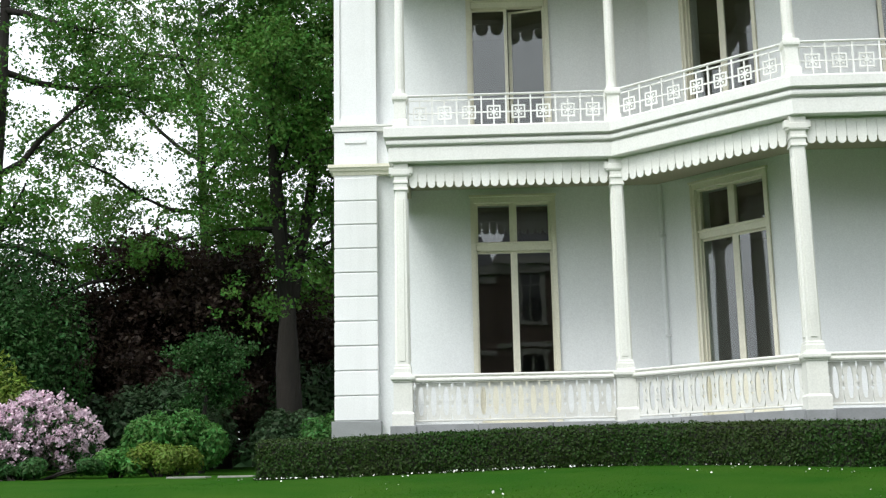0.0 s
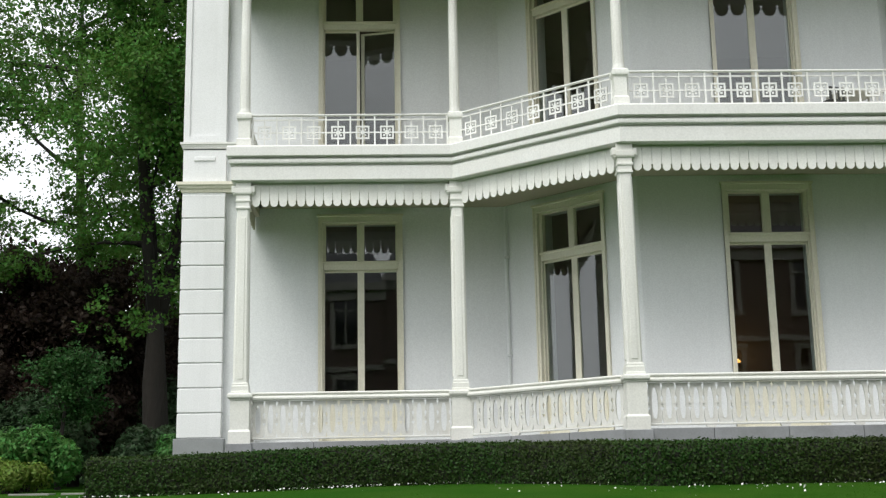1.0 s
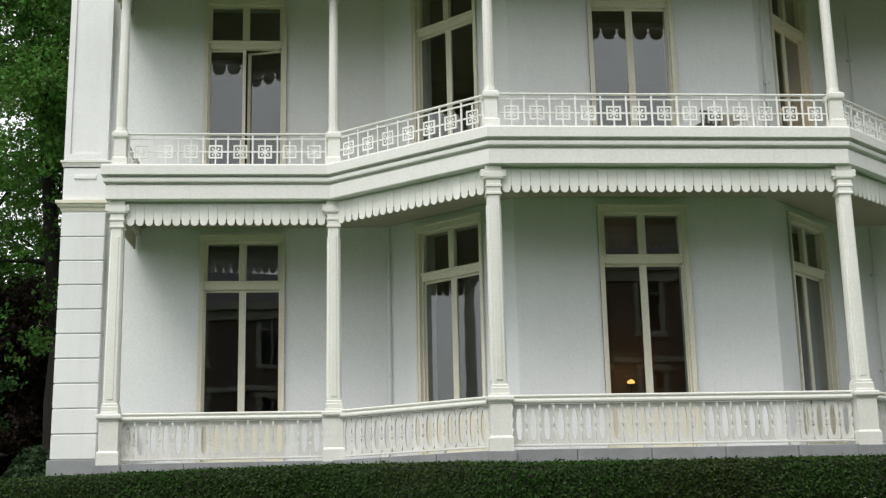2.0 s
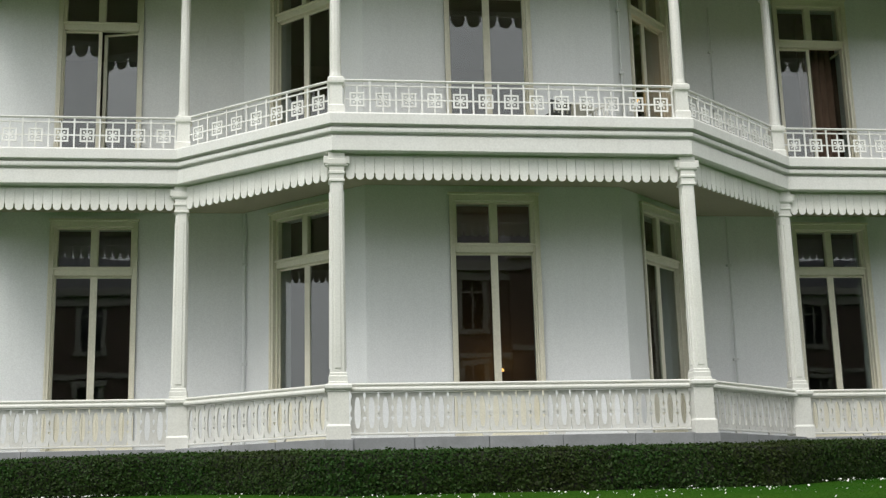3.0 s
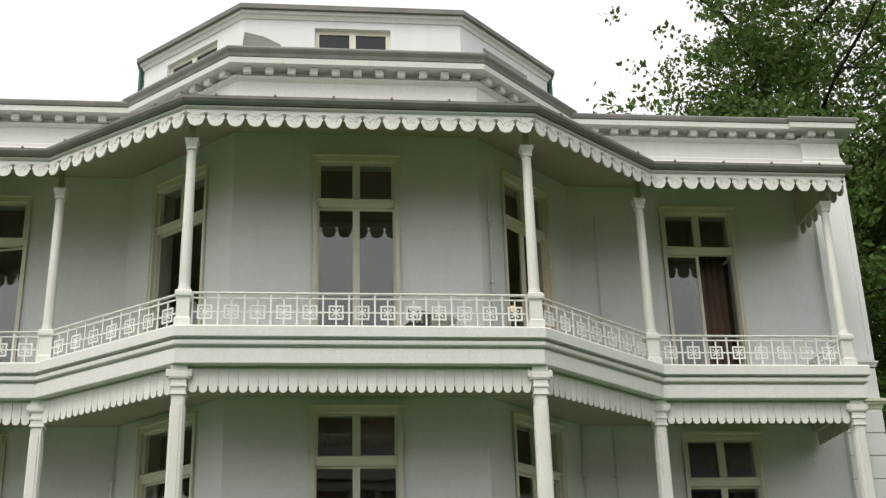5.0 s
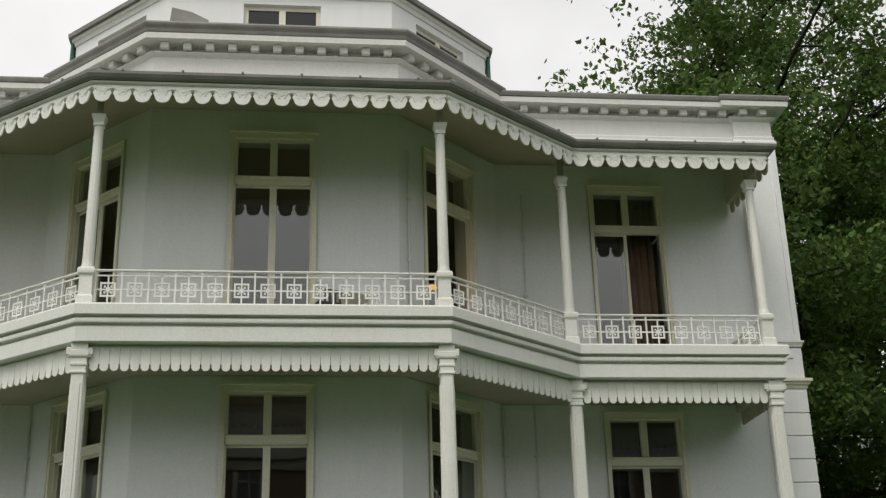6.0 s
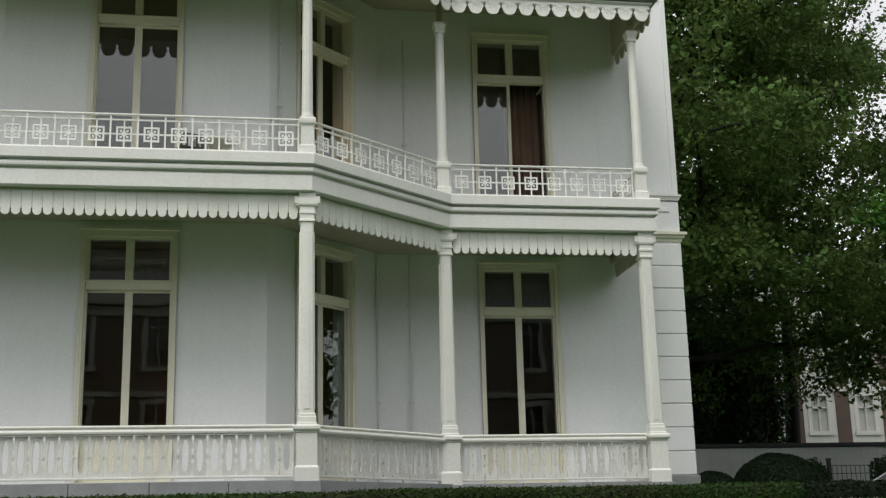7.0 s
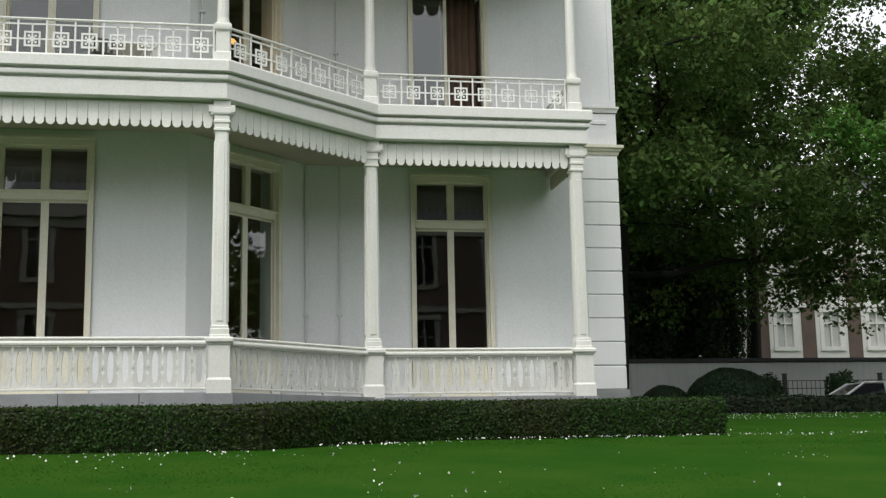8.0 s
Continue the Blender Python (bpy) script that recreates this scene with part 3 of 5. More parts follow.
# ---- roof pavilion ----
def pavilion():
    top = tagged(empty("roof_pavilion", (CX, 24.0, 12.75)), "white polygonal pavilion with small windows on the flat roof", "roof pavilion")
    p = [(-4.85, 32.0), (-4.85, 26.44), (-2.41, 24.0), (2.41, 24.0), (4.85, 26.44), (4.85, 32.0)]
    p = [(u, y - 24.0) for u, y in p]
    holes = {1: (0.85, 2.6), 2: (1.57, 3.25), 3: (0.85, 2.6)}
    for i in range(5):
        hs = [(*holes[i], 1.45, 2.44)] if i in holes else []
        wall("wall", p[i], p[i + 1], 0.0, 2.75, hs, 0.3, PIER, top, "smooth white painted wall")
        if i in holes:
            s0, s1 = holes[i]
            fr = along(p[i], p[i + 1], s0)
            bm = bmesh.new()
            w = s1 - s0
            box(bm, 0, w, 0.10, 0.18, 2.34, 2.44)
            box(bm, w / 2 - 0.07, w / 2 + 0.07, 0.08, 0.18, 1.45, 2.34)
            for u in (0, w - 0.1):
                box(bm, u, u + 0.1, 0.10, 0.18, 1.45, 2.34)
            ob = part("window_frame", bm, CREAM, top)
            ob.matrix_basis = fr
            for u0, u1 in ((0.1, w / 2 - 0.07), (w / 2 + 0.07, w - 0.1)):
                bm = bmesh.new()
                box(bm, u0, u1, 0.13, 0.14, 1.45, 2.34)
                part("pane", bm, DARKGLASS, ob)
    wall("wall", p[5], p[0], 0.0, 2.75, [], 0.3, PIER, top)
    bm = bmesh.new()
    sweep(bm, p, [(-0.3, 2.62), (0.03, 2.62), (0.06, 2.70), (0.11, 2.72), (0.11, 2.80), (-0.3, 2.83)])
    part("eaves_moulding", bm, TRIM, top)
    bm = bmesh.new()
    sweep(bm, p, [(-0.3, 2.835), (0.12, 2.805), (0.19, 2.80), (0.20, 2.90), (0.17, 2.93), (-0.3, 3.0)])
    part("gutter", bm, ZINC, top, "dark grey roof gutter")
    bm = bmesh.new()
    slab(bm, p, 2.76, 2.98)
    part("roof", bm, ZINC, top)
    for sx in (-1, 1):
        for k in (0.0, 0.16):
            bm = bmesh.new()
            x, y = sx * (4.95), 2.44 + 0.05 + k
            tube(bm, [(x, y, 0.0), (x, y, 2.7)], [0.045, 0.045], 8)
            part("downpipe", bm, GREENPIPE, top, "dark green downpipe")
    bm = bmesh.new()
    slab(bm, [(-2.45, -0.9), (2.5, -0.9), (2.5, 0.0), (-2.45, 0.0)], 0.02, 0.3)
    part("roof_upstand", bm, ZINC, top)
    bm = bmesh.new()
    plate(bm, [(-2.42, 1.7), (-1.55, 1.7), (-1.58, 1.93), (-1.95, 2.12), (-2.37, 2.22)], -0.1, -0.05)
    part("flashing", bm, ZINC, top, "loose grey flashing sheet")


pavilion()


# ---- veranda: floors, plinth, slab, ceilings ----
def decks():
    bm = bmesh.new()
    slab(bm, DECK, 1.30, FLOOR0)
    part("deck", bm, PAVING, veranda, "pale stone veranda floor")
    for p, q in zip(EDGE, EDGE[1:]):
        length = (Vector(q) - Vector(p)).length
        n = max(1, round(length / 1.25))
        for i in range(n):
            bm = bmesh.new()
            w = length / n
            box(bm, 0.004, w - 0.004, -0.16 + random.uniform(0, 0.006), 0.1, 0.3, FLOOR0 - 0.004, 0.008)
            part("kerb_stone", bm, BLUESTONE, veranda).matrix_basis = along(p, q, i * w)
    bm = bmesh.new()
    box(bm, -0.215, 0.215, -0.205, 0.2, 0.3, FLOOR0 - 0.022, 0.008)
    me = mesh_of("column_stone", bm, BLUESTONE)
    for x, y in COLS:
        again("column_stone", me, veranda, Matrix.Translation((x, y, 0)))
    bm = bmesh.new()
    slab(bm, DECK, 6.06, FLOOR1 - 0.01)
    part("balcony_floor", bm, SOFFIT_SHADE, veranda, "white boarded soffit under the balcony, its shade put into an olive colour")
    bm = bmesh.new()
    sweep(bm, EDGE, [(-0.12, 6.06), (0.18, 6.06), (0.20, 6.075), (0.20, 6.305), (0.19, 6.317), (0.15, 6.322), (0.15, 6.356), (0.225, 6.362), (0.238, 6.374), (0.242, 6.405), (0.238, 6.436), (0.225, 6.446),
                     (0.17, 6.452), (0.17, 6.480), (0.265, 6.486), (0.28, 6.496), (0.28, 6.655), (0.265, 6.682), (-0.12, 6.687)])
    part("balcony_fascia", bm, TRIM, veranda, "white moulded balcony edge")


decks()


# ---- veranda columns ----
def lower_column():
    bm = bmesh.new()
    rows = []
    for h, z, lift in ((0.122, 2.55, 0.0), (0.120, 2.62, 0.0), (0.120, 2.625, 0.013), (0.105, 5.42, 0.013), (0.105, 5.425, 0.0), (0.104, 5.60, 0.0)):
        row = []                     # square with chamfered corners and a raised flat down each face
        for k in range(4):
            c, d = math.cos(k * math.pi / 2), math.sin(k * math.pi / 2)
            for u, v in ((-h + 0.026, 0), (-0.048, 0), (-0.044, lift), (0.044, lift), (0.048, 0), (h - 0.026, 0)):
                x, y = u, -h - v
                row.append(bm.verts.new((x * c - y * d, x * d + y * c, z)))
        rows.append(row)
    for a, b in zip(rows, rows[1:]):
        for i in range(len(a)):
            j = (i + 1) % len(a)
            bm.faces.new((a[i], a[j], b[j], b[i]))
    bm.faces.new(rows[0][::-1])
    bm.faces.new(rows[-1])
    shaft = mesh_of("column", bm, IRON)
    bm = bmesh.new()
    square_stack(bm, [(0.183, FLOOR0 - 0.02), (0.183, 1.735), (0.172, 1.755), (0.158, 1.77), (0.158, 2.255), (0.172, 2.268), (0.172, 2.285), (0.195, 2.295), (0.206, 2.315), (0.206, 2.355), (0.19, 2.375),
                      (0.152, 2.382), (0.152, 2.41), (0.142, 2.42), (0.142, 2.50), (0.132, 2.512), (0.132, 2.545), (0.122, 2.56)])
    ped = mesh_of("pedestal", bm, IRON)
    bm = bmesh.new()
    square_stack(bm, [(0.106, 5.58), (0.126, 5.585), (0.126, 5.615), (0.112, 5.625), (0.112, 5.70), (0.128, 5.71), (0.128, 5.745), (0.116, 5.755), (0.116, 5.82), (0.136, 5.84), (0.145, 5.865), (0.145, 5.94), (0.13, 5.95), (0.13, 6.058)])
    for sx in (-1, 1):
        box(bm, *sorted((sx * 0.128, sx * 0.205)), -0.12, 0.0, 5.87, 5.995, 0.01)
        box(bm, *sorted((sx * 0.128, sx * 0.18)), -0.11, 0.0, 5.835, 5.872, 0.01)
    cap = mesh_of("capital", bm, IRON)
    return shaft, ped, cap


def upper_column():
    bm = bmesh.new()
    lathe(bm, [(0.115, 7.30), (0.108, 7.36), (0.095, 7.42), (0.094, 7.5), (0.079, 9.72), (0.078, 9.95)], 12, turn=math.pi / 12)
    shaft = mesh_of("column", bm, IRON)
    bm = bmesh.new()
    square_stack(bm, [(0.13, FLOOR1), (0.13, 6.84), (0.105, 6.87), (0.102, 7.18), (0.108, 7.20), (0.132, 7.225), (0.136, 7.26), (0.132, 7.31), (0.105, 7.335)])
    ped = mesh_of("pedestal", bm, IRON)
    bm = bmesh.new()
    square_stack(bm, [(0.078, 9.86), (0.088, 9.87), (0.088, 9.90), (0.082, 9.92), (0.092, 9.96), (0.11, 10.01), (0.116, 10.025), (0.116, 10.065), (0.10, 10.075)])
    cap = mesh_of("capital", bm, IRON)
    return shaft, ped, cap


# The hanger posts take the same shade-darkened colour as the soffit.
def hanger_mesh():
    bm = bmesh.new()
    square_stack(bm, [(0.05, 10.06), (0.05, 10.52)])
    return mesh_of("hanger", bm, SOFFIT_SHADE)


HANGER = hanger_mesh()
for shaft, ped, cap in (lower_column(), upper_column()):
    for x, y in COLS:
        col = again("column", shaft, veranda, Matrix.Translation((x, y, 0)))
        again("pedestal", ped, col, Matrix.Identity(4))
        again("capital", cap, col, Matrix.Identity(4))
        if shaft.vertices[0].co.z > 5:
            again("hanger", HANGER, col, Matrix.Identity(4))


# ---- balustrade of the ground floor ----
def stadium(w, z0, z1, n=6):
    pts = []
    for i in range(n + 1):
        a = math.pi * i / n
        pts.append((w * math.cos(a), z1 - w * 1.3 + 1.3 * w * math.sin(a)))
    for i in range(n + 1):
        a = math.pi + math.pi * i / n
        pts.append((w * math.cos(a), z0 + w * 1.6 + 1.6 * w * math.sin(a)))
    return pts


def circle(x, z, r, n=8):
    return [(x + r * math.cos(2 * math.pi * i / n), z + r * math.sin(2 * math.pi * i / n)) for i in range(n)]


def baluster_mesh():
    """A cast oval opening in a pierced plate; leaf-shaped piercings open where two of them meet."""
    bm = bmesh.new()
    lo, hi, half = 1.705, 2.18, 0.048
    outer, inner = [], []
    side = [(1.645, 0.09), (1.70, 0.102), (1.76, 0.105), (1.82, 0.105), (1.835, 0.098), (1.875, 0.076), (1.885, 0.104), (1.95, 0.105), (1.995, 0.092), (2.03, 0.084), (2.065, 0.104), (2.13, 0.105), (2.18, 0.094), (2.215, 0.086), (2.25, 0.10)]
    n = len(side)
    for i, (z, x) in enumerate(side):
        a = -math.pi / 2 + math.pi * i / (n - 1)
        zc = (lo + hi) / 2 + ((hi - lo) / 2 - 0.09) * max(-1, min(1, 2.2 * (i / (n - 1) - 0.5) * 1.0))
        outer.append((x, z))
        inner.append((half * max(0.12, math.cos(a)) ** 0.55, max(lo, min(hi, zc + 0.09 * math.sin(a)))))
    mirror = lambda pts: [(-x, z) for x, z in pts[::-1]]
    ring(bm, outer + mirror(outer), inner + mirror(inner), -0.013, 0.013)
    oval = stadium(0.058, lo - 0.014, hi + 0.011)
    ring(bm, oval, stadium(0.048, lo, hi), -0.017, -0.012)          # raised lip round the opening
    for u in (-0.098, 0.098):
        plate(bm, circle(u, 1.945, 0.017, 6), -0.022, -0.008)
    plate(bm, circle(0, 2.222, 0.028), -0.022, -0.012)
    return mesh_of("baluster", bm, IRONC)


def scroll_mesh():
    bm = bmesh.new()
    for u in (-0.045, 0.045):
        plate(bm, circle(u, 1.60, 0.036), -0.02, 0.02)
    plate(bm, circle(0, 1.57, 0.03), -0.02, 0.02)
    return mesh_of("scroll_foot", bm, IRONC)


BALUSTER, SCROLL = baluster_mesh(), scroll_mesh()
for p, q in zip(EDGE, EDGE[1:]):
    length = (Vector(q) - Vector(p)).length
    s0, s1 = (0.19 if p != EDGE[0] else 0.02), length - (0.19 if q != EDGE[-1] else 0.02)
    m = along(p, q, 0)
    bm = bmesh.new()
    for prof in ([(-0.06, 2.352), (0.06, 2.352), (0.074, 2.362), (0.076, 2.378), (0.06, 2.395), (-0.06, 2.395), (-0.076, 2.378), (-0.074, 2.362)],
                 [(-0.05, 2.328), (0.05, 2.328), (0.05, 2.353), (-0.05, 2.353)],
                 [(-0.07, 2.262), (0.07, 2.262), (0.085, 2.275), (0.09, 2.30), (0.082, 2.322), (0.07, 2.33), (-0.07, 2.33), (-0.082, 2.322), (-0.09, 2.30), (-0.085, 2.275)]):
        va = [bm.verts.new((s0, y, z)) for y, z in prof]
        vb = [bm.verts.new((s1, y, z)) for y, z in prof]
        for i in range(len(prof)):
            j = (i + 1) % len(prof)
            bm.faces.new((va[i], va[j], vb[j], vb[i]))
        bm.faces.new(va)
        bm.faces.new(vb)
    bal = part("balustrade", bm, IRON, veranda, "white cast-iron balustrade with a moulded handrail")
    bal.matrix_basis = m
    bm = bmesh.new()
    box(bm, s0, s1, -0.025, 0.025, 1.605, 1.638, 0.006)
    part("bottom_rail", bm, IRONC, bal)
    n = round((s1 - s0) / 0.212)
    for i in range(n):
        again("baluster", BALUSTER, bal, Matrix.Translation((s0 + (i + 0.5) * (s1 - s0) / n, 0, 0)))
    for i in range(1, max(2, round(length / 1.2))):
        again("scroll_foot", SCROLL, bal, Matrix.Translation((length * i / max(2, round(length / 1.2)), 0, 0)))


# ---- railing of the balcony ----
def ornament_mesh(w):
    """One openwork casting: a square frame on crossing bars with a four-leaved flower inside."""
    xs = [-w / 2, -0.122, -0.094, -0.066, -0.034, -0.012, 0.012, 0.034, 0.066, 0.094, 0.122, w / 2]
    zs = [-0.25, -0.122, -0.094, -0.066, -0.034, -0.012, 0.012, 0.034, 0.066, 0.094, 0.122, 0.25]
    bm = bmesh.new()
    cache = {}

    def v(i, j, k):
        if (i, j, k) not in cache:
            cache[i, j, k] = bm.verts.new((xs[i], (-0.011, 0.011)[k], 6.985 + zs[j]))
        return cache[i, j, k]

    def solid(i, j):
        if not (0 <= i < 11 and 0 <= j < 11):
            return False
        x, z = abs(xs[i] + xs[i + 1]) / 2, abs(zs[j] + zs[j + 1]) / 2
        frame_bar = max(x, z) < 0.122 and max(x, z) > 0.094
        return min(x, z) < 0.012 or frame_bar or (0.034 < x < 0.066 and 0.034 < z < 0.066) or max(x, z) < 0.034

    for i in range(11):
        for j in range(11):
            if not solid(i, j):
                continue
            for k in (0, 1):
                bm.faces.new((v(i, j, k), v(i + 1, j, k), v(i + 1, j + 1, k), v(i, j + 1, k)))
            for di, dj, a, b in ((-1, 0, (i, j), (i, j + 1)), (1, 0, (i + 1, j), (i + 1, j + 1)), (0, -1, (i, j), (i + 1, j)), (0, 1, (i, j + 1), (i + 1, j + 1))):
                if not solid(i + di, j + dj):
                    bm.faces.new((v(*a, 0), v(*b, 0), v(*b, 1), v(*a, 1)))
    return mesh_of("square_ornament", bm, RAILIRON)


def bar_mesh():
    bm = bmesh.new()
    box(bm, -0.0135, 0.0135, -0.0135, 0.0135, 6.68, 7.29)
    return mesh_of("bar", bm, RAILIRON)


BAR = bar_mesh()
for p, q in zip(EDGE, EDGE[1:]):
    length = (Vector(q) - Vector(p)).length
    s0, s1 = (0.13 if p != EDGE[0] else 0.02), length - (0.13 if q != EDGE[-1] else 0.02)
    bm = bmesh.new()
    box(bm, s0, s1, -0.028, 0.028, 7.29, 7.325, 0.012)
    rail = part("railing", bm, RAILIRON, veranda, "white wrought-iron balcony railing with square ornaments")
    rail.matrix_basis = along(p, q, 0)
    for z in (6.735, 7.222):
        bm = bmesh.new()
        box(bm, s0, s1, -0.011, 0.011, z - 0.012, z + 0.012)
        part("thin_rail", bm, RAILIRON, rail)
    n = max(1, round((s1 - s0) / 0.425))
    w = (s1 - s0) / n
    ornament = ornament_mesh(w - 0.02)
    for i in range(n + 1):
        again("bar", BAR, rail, Matrix.Translation((s0 + i * w + (0.012 if i == 0 else -0.012 if i == n else 0), 0, 0)))
        if i < n:
            again("square_ornament", ornament, rail, Matrix.Translation((s0 + (i + 0.5) * w, 0, 0)) @ Matrix.Identity(4))


# ---- scalloped boards below the balcony ----
def board_mesh():
    bm = bmesh.new()
    h = 0.0745
    pts = [(-h, 6.02), (-h, 5.745), (-h + 0.012, 5.728)]
    pts += [(-0.066 * math.cos(math.pi * i / 8), 5.70 - 0.068 * math.sin(math.pi * i / 8)) for i in range(9)]
    pts += [(h - 0.012, 5.728), (h, 5.745), (h, 6.02)]
    plate(bm, pts[::-1], -0.014, 0.014)
    return mesh_of("board", bm, WOOD)


BOARD = board_mesh()
# End boards repeat the white ones with shade put into the colour.
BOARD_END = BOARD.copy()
BOARD_END.materials[0] = END_SHADE
for p, q in zip(EDGE, EDGE[1:]):
    length = (Vector(q) - Vector(p)).length
    s0, s1 = (0.14 if p != EDGE[0] else 0.02), length - (0.14 if q != EDGE[-1] else 0.02)
    bm = bmesh.new()
    box(bm, s0, s1, -0.014, 0.07, 5.90, 6.058)
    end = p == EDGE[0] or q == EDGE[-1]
    val = part("valance", bm, END_SHADE if end else WOOD, veranda, "scalloped boards at the veranda's end, shade put into their olive colour" if end else "white scalloped board valance under the balcony")
    val.matrix_basis = along(p, q, 0)
    n = round((s1 - s0) / 0.155)
    w = (s1 - s0) / n
    for i in range(n):
        again("board", BOARD_END if end else BOARD, val, Matrix.Translation((s0 + (i + 0.5) * w, -0.03 + random.uniform(-0.002, 0.002), random.uniform(-0.003, 0.003))) @ Matrix.Diagonal((w / 0.155, 1, 1, 1)))


# ---- veranda roof, gutter and fretwork ----
def lobe_mesh():
    """A rounded lobe with half a keyhole at each side and a raised arch over it."""
    bm = bmesh.new()
    for s in (-1, 1):
        pts = [(0, 10.420), (0.16, 10.420), (0.16, 10.362), (0.140, 10.356), (0.129, 10.338), (0.131, 10.316), (0.148, 10.300), (0.148, 10.272), (0.134, 10.262), (0.124, 10.230),
               (0.112, 10.194), (0.092, 10.162), (0.063, 10.141), (0.03, 10.130), (0, 10.127)]
        plate(bm, [(s * x, z) for x, z in pts], -0.014, 0.014)
        o = [(s * (0.16 - 0.125 * math.cos(a)), 10.265 + 0.125 * math.sin(a)) for a in [math.pi / 2 * i / 6 for i in range(7)]]
        i_ = [(s * (0.16 - 0.106 * math.cos(a)), 10.265 + 0.106 * math.sin(a)) for a in [math.pi / 2 * i / 6 for i in range(7)]]
        plate(bm, o + i_[::-1], -0.028, -0.012)
    plate(bm, [(-0.07, 10.390), (0.07, 10.390), (0.05, 10.350), (0, 10.295), (-0.05, 10.350)], -0.024, -0.012)
    return mesh_of("fretwork_lobe", bm, WOOD)


LOBE = lobe_mesh()
# Shade-toned copy of the lobe for the two end returns.
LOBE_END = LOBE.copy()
LOBE_END.materials[0] = END_SHADE
EAVE = [(CX + u, y) for u, y in [(-9.44, 23.46), (-9.44, 21.22), (-5.6, 21.22), (-2.96, 19.06), (2.96, 19.06), (5.6, 21.22), (9.44, 21.22), (9.44, 23.46)]]
for p, q in zip(EAVE, EAVE[1:]):
    length = (Vector(q) - Vector(p)).length
    bm = bmesh.new()
    box(bm, 0.01, length - 0.01, -0.01, 0.05, 10.360, 10.450)
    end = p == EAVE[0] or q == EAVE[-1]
    val = part("eaves_fretwork", bm, END_SHADE if end else WOOD, veranda, "fretwork at the eaves' end, shade put into its olive colour" if end else "white fretwork valance along the eaves")
    val.matrix_basis = along(p, q, 0)
    n = round(length / 0.32)
    w = length / n
    for i in range(n):
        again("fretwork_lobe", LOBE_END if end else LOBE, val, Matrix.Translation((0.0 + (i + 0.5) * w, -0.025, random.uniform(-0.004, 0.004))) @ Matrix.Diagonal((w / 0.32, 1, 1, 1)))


def veranda_roof():
    bm = bmesh.new()
    sweep(bm, EAVE, [(-0.02, 10.450), (0.03, 10.450), (0.06, 10.470), (0.06, 10.500), (-0.02, 10.520)])
    part("eaves_board", bm, TRIM, veranda)
    bm = bmesh.new()
    sweep(bm, EAVE, [(0.0, 10.525), (0.09, 10.505), (0.15, 10.530), (0.18, 10.580), (0.185, 10.630), (0.17, 10.630), (0.0, 10.620)])
    gutter = part("gutter", bm, ZINC, veranda, "grey zinc gutter")
    bm = bmesh.new()
    box(bm, -0.02, 0.02, -0.2, 0.02, 10.620, 10.665, 0.008)
    me = mesh_of("gutter_bracket", bm, ZINC)
    for p, q in zip(EAVE[1:], EAVE[2:-1]):
        length = (Vector(q) - Vector(p)).length
        n = max(2, round(length / 1.0))
        for i in range(n):
            again("gutter_bracket", me, gutter, along(p, q, (i + 0.5) * length / n))
    bm = bmesh.new()
    rows = [EAVE[0], EAVE[1], EAVE[2], EAVE[3], EAVE[4], EAVE[5], EAVE[6], EAVE[7]]
    back = [(CX - 9.44, 23.49), (CX - 9.40, 23.49), WALL[1], WALL[2], WALL[3], WALL[4], (CX + 9.40, 23.49), (CX + 9.44, 23.49)]
    lo = [bm.verts.new((x, y, 10.610)) for x, y in rows]
    hi = [bm.verts.new((x, y, 11.35)) for x, y in back]
    for i in range(7):
        bm.faces.new((lo[i], lo[i + 1], hi[i + 1], hi[i]))
    lo2 = [bm.verts.new((x, y, 10.520)) for x, y in rows]
    hi2 = [bm.verts.new((x, y, 11.25)) for x, y in back]
    for i in range(7):
        bm.faces.new((lo2[i], hi2[i], hi2[i + 1], lo2[i + 1]))
        bm.faces.new((lo[i], lo2[i], lo2[i + 1], lo[i + 1]))
    part("roof", bm, ZINC, veranda, "shallow grey zinc veranda roof")
    # Sloping soffit under the eaves, its shade put into the base colour.
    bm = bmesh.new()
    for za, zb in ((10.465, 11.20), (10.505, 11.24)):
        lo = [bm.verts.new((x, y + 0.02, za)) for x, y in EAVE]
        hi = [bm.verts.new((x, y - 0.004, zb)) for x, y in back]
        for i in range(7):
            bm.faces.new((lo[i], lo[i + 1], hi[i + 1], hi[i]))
    part("soffit", bm, SOFFIT_SHADE, veranda, "boarded soffit with the shade put into its colour")
    # Gable boards also carry the end shade in their colour.
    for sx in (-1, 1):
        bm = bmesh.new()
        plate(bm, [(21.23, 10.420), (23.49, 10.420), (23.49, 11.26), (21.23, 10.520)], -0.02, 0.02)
        ob = part("gable_board", bm, END_SHADE, veranda)
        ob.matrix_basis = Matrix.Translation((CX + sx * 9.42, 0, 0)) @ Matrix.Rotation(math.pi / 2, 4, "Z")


veranda_roof()


# ---- downpipes on the wall ----
def downpipe(x, y, z0, z1):
    bm = bmesh.new()
    tube(bm, [(x, y, z0), (x, y, z1)], [0.02, 0.02], 8)
    ob = part("downpipe", bm, GREYPIPE)
    tagged(ob, "thin grey-painted downpipe fixed to the stucco wall", "downpipe", group="wall pipes")
    for z in (z0 + 1.6, z1 - 1.0):
        bm = bmesh.new()
        box(bm, x - 0.045, x + 0.045, y - 0.035, y + 0.06, z, z + 0.04)
        part("clip", bm, GREYPIPE, ob)


downpipe(CX - 4.42, 23.40, FLOOR0, 6.03)
downpipe(CX + 5.05, 23.44, FLOOR0, 6.03)
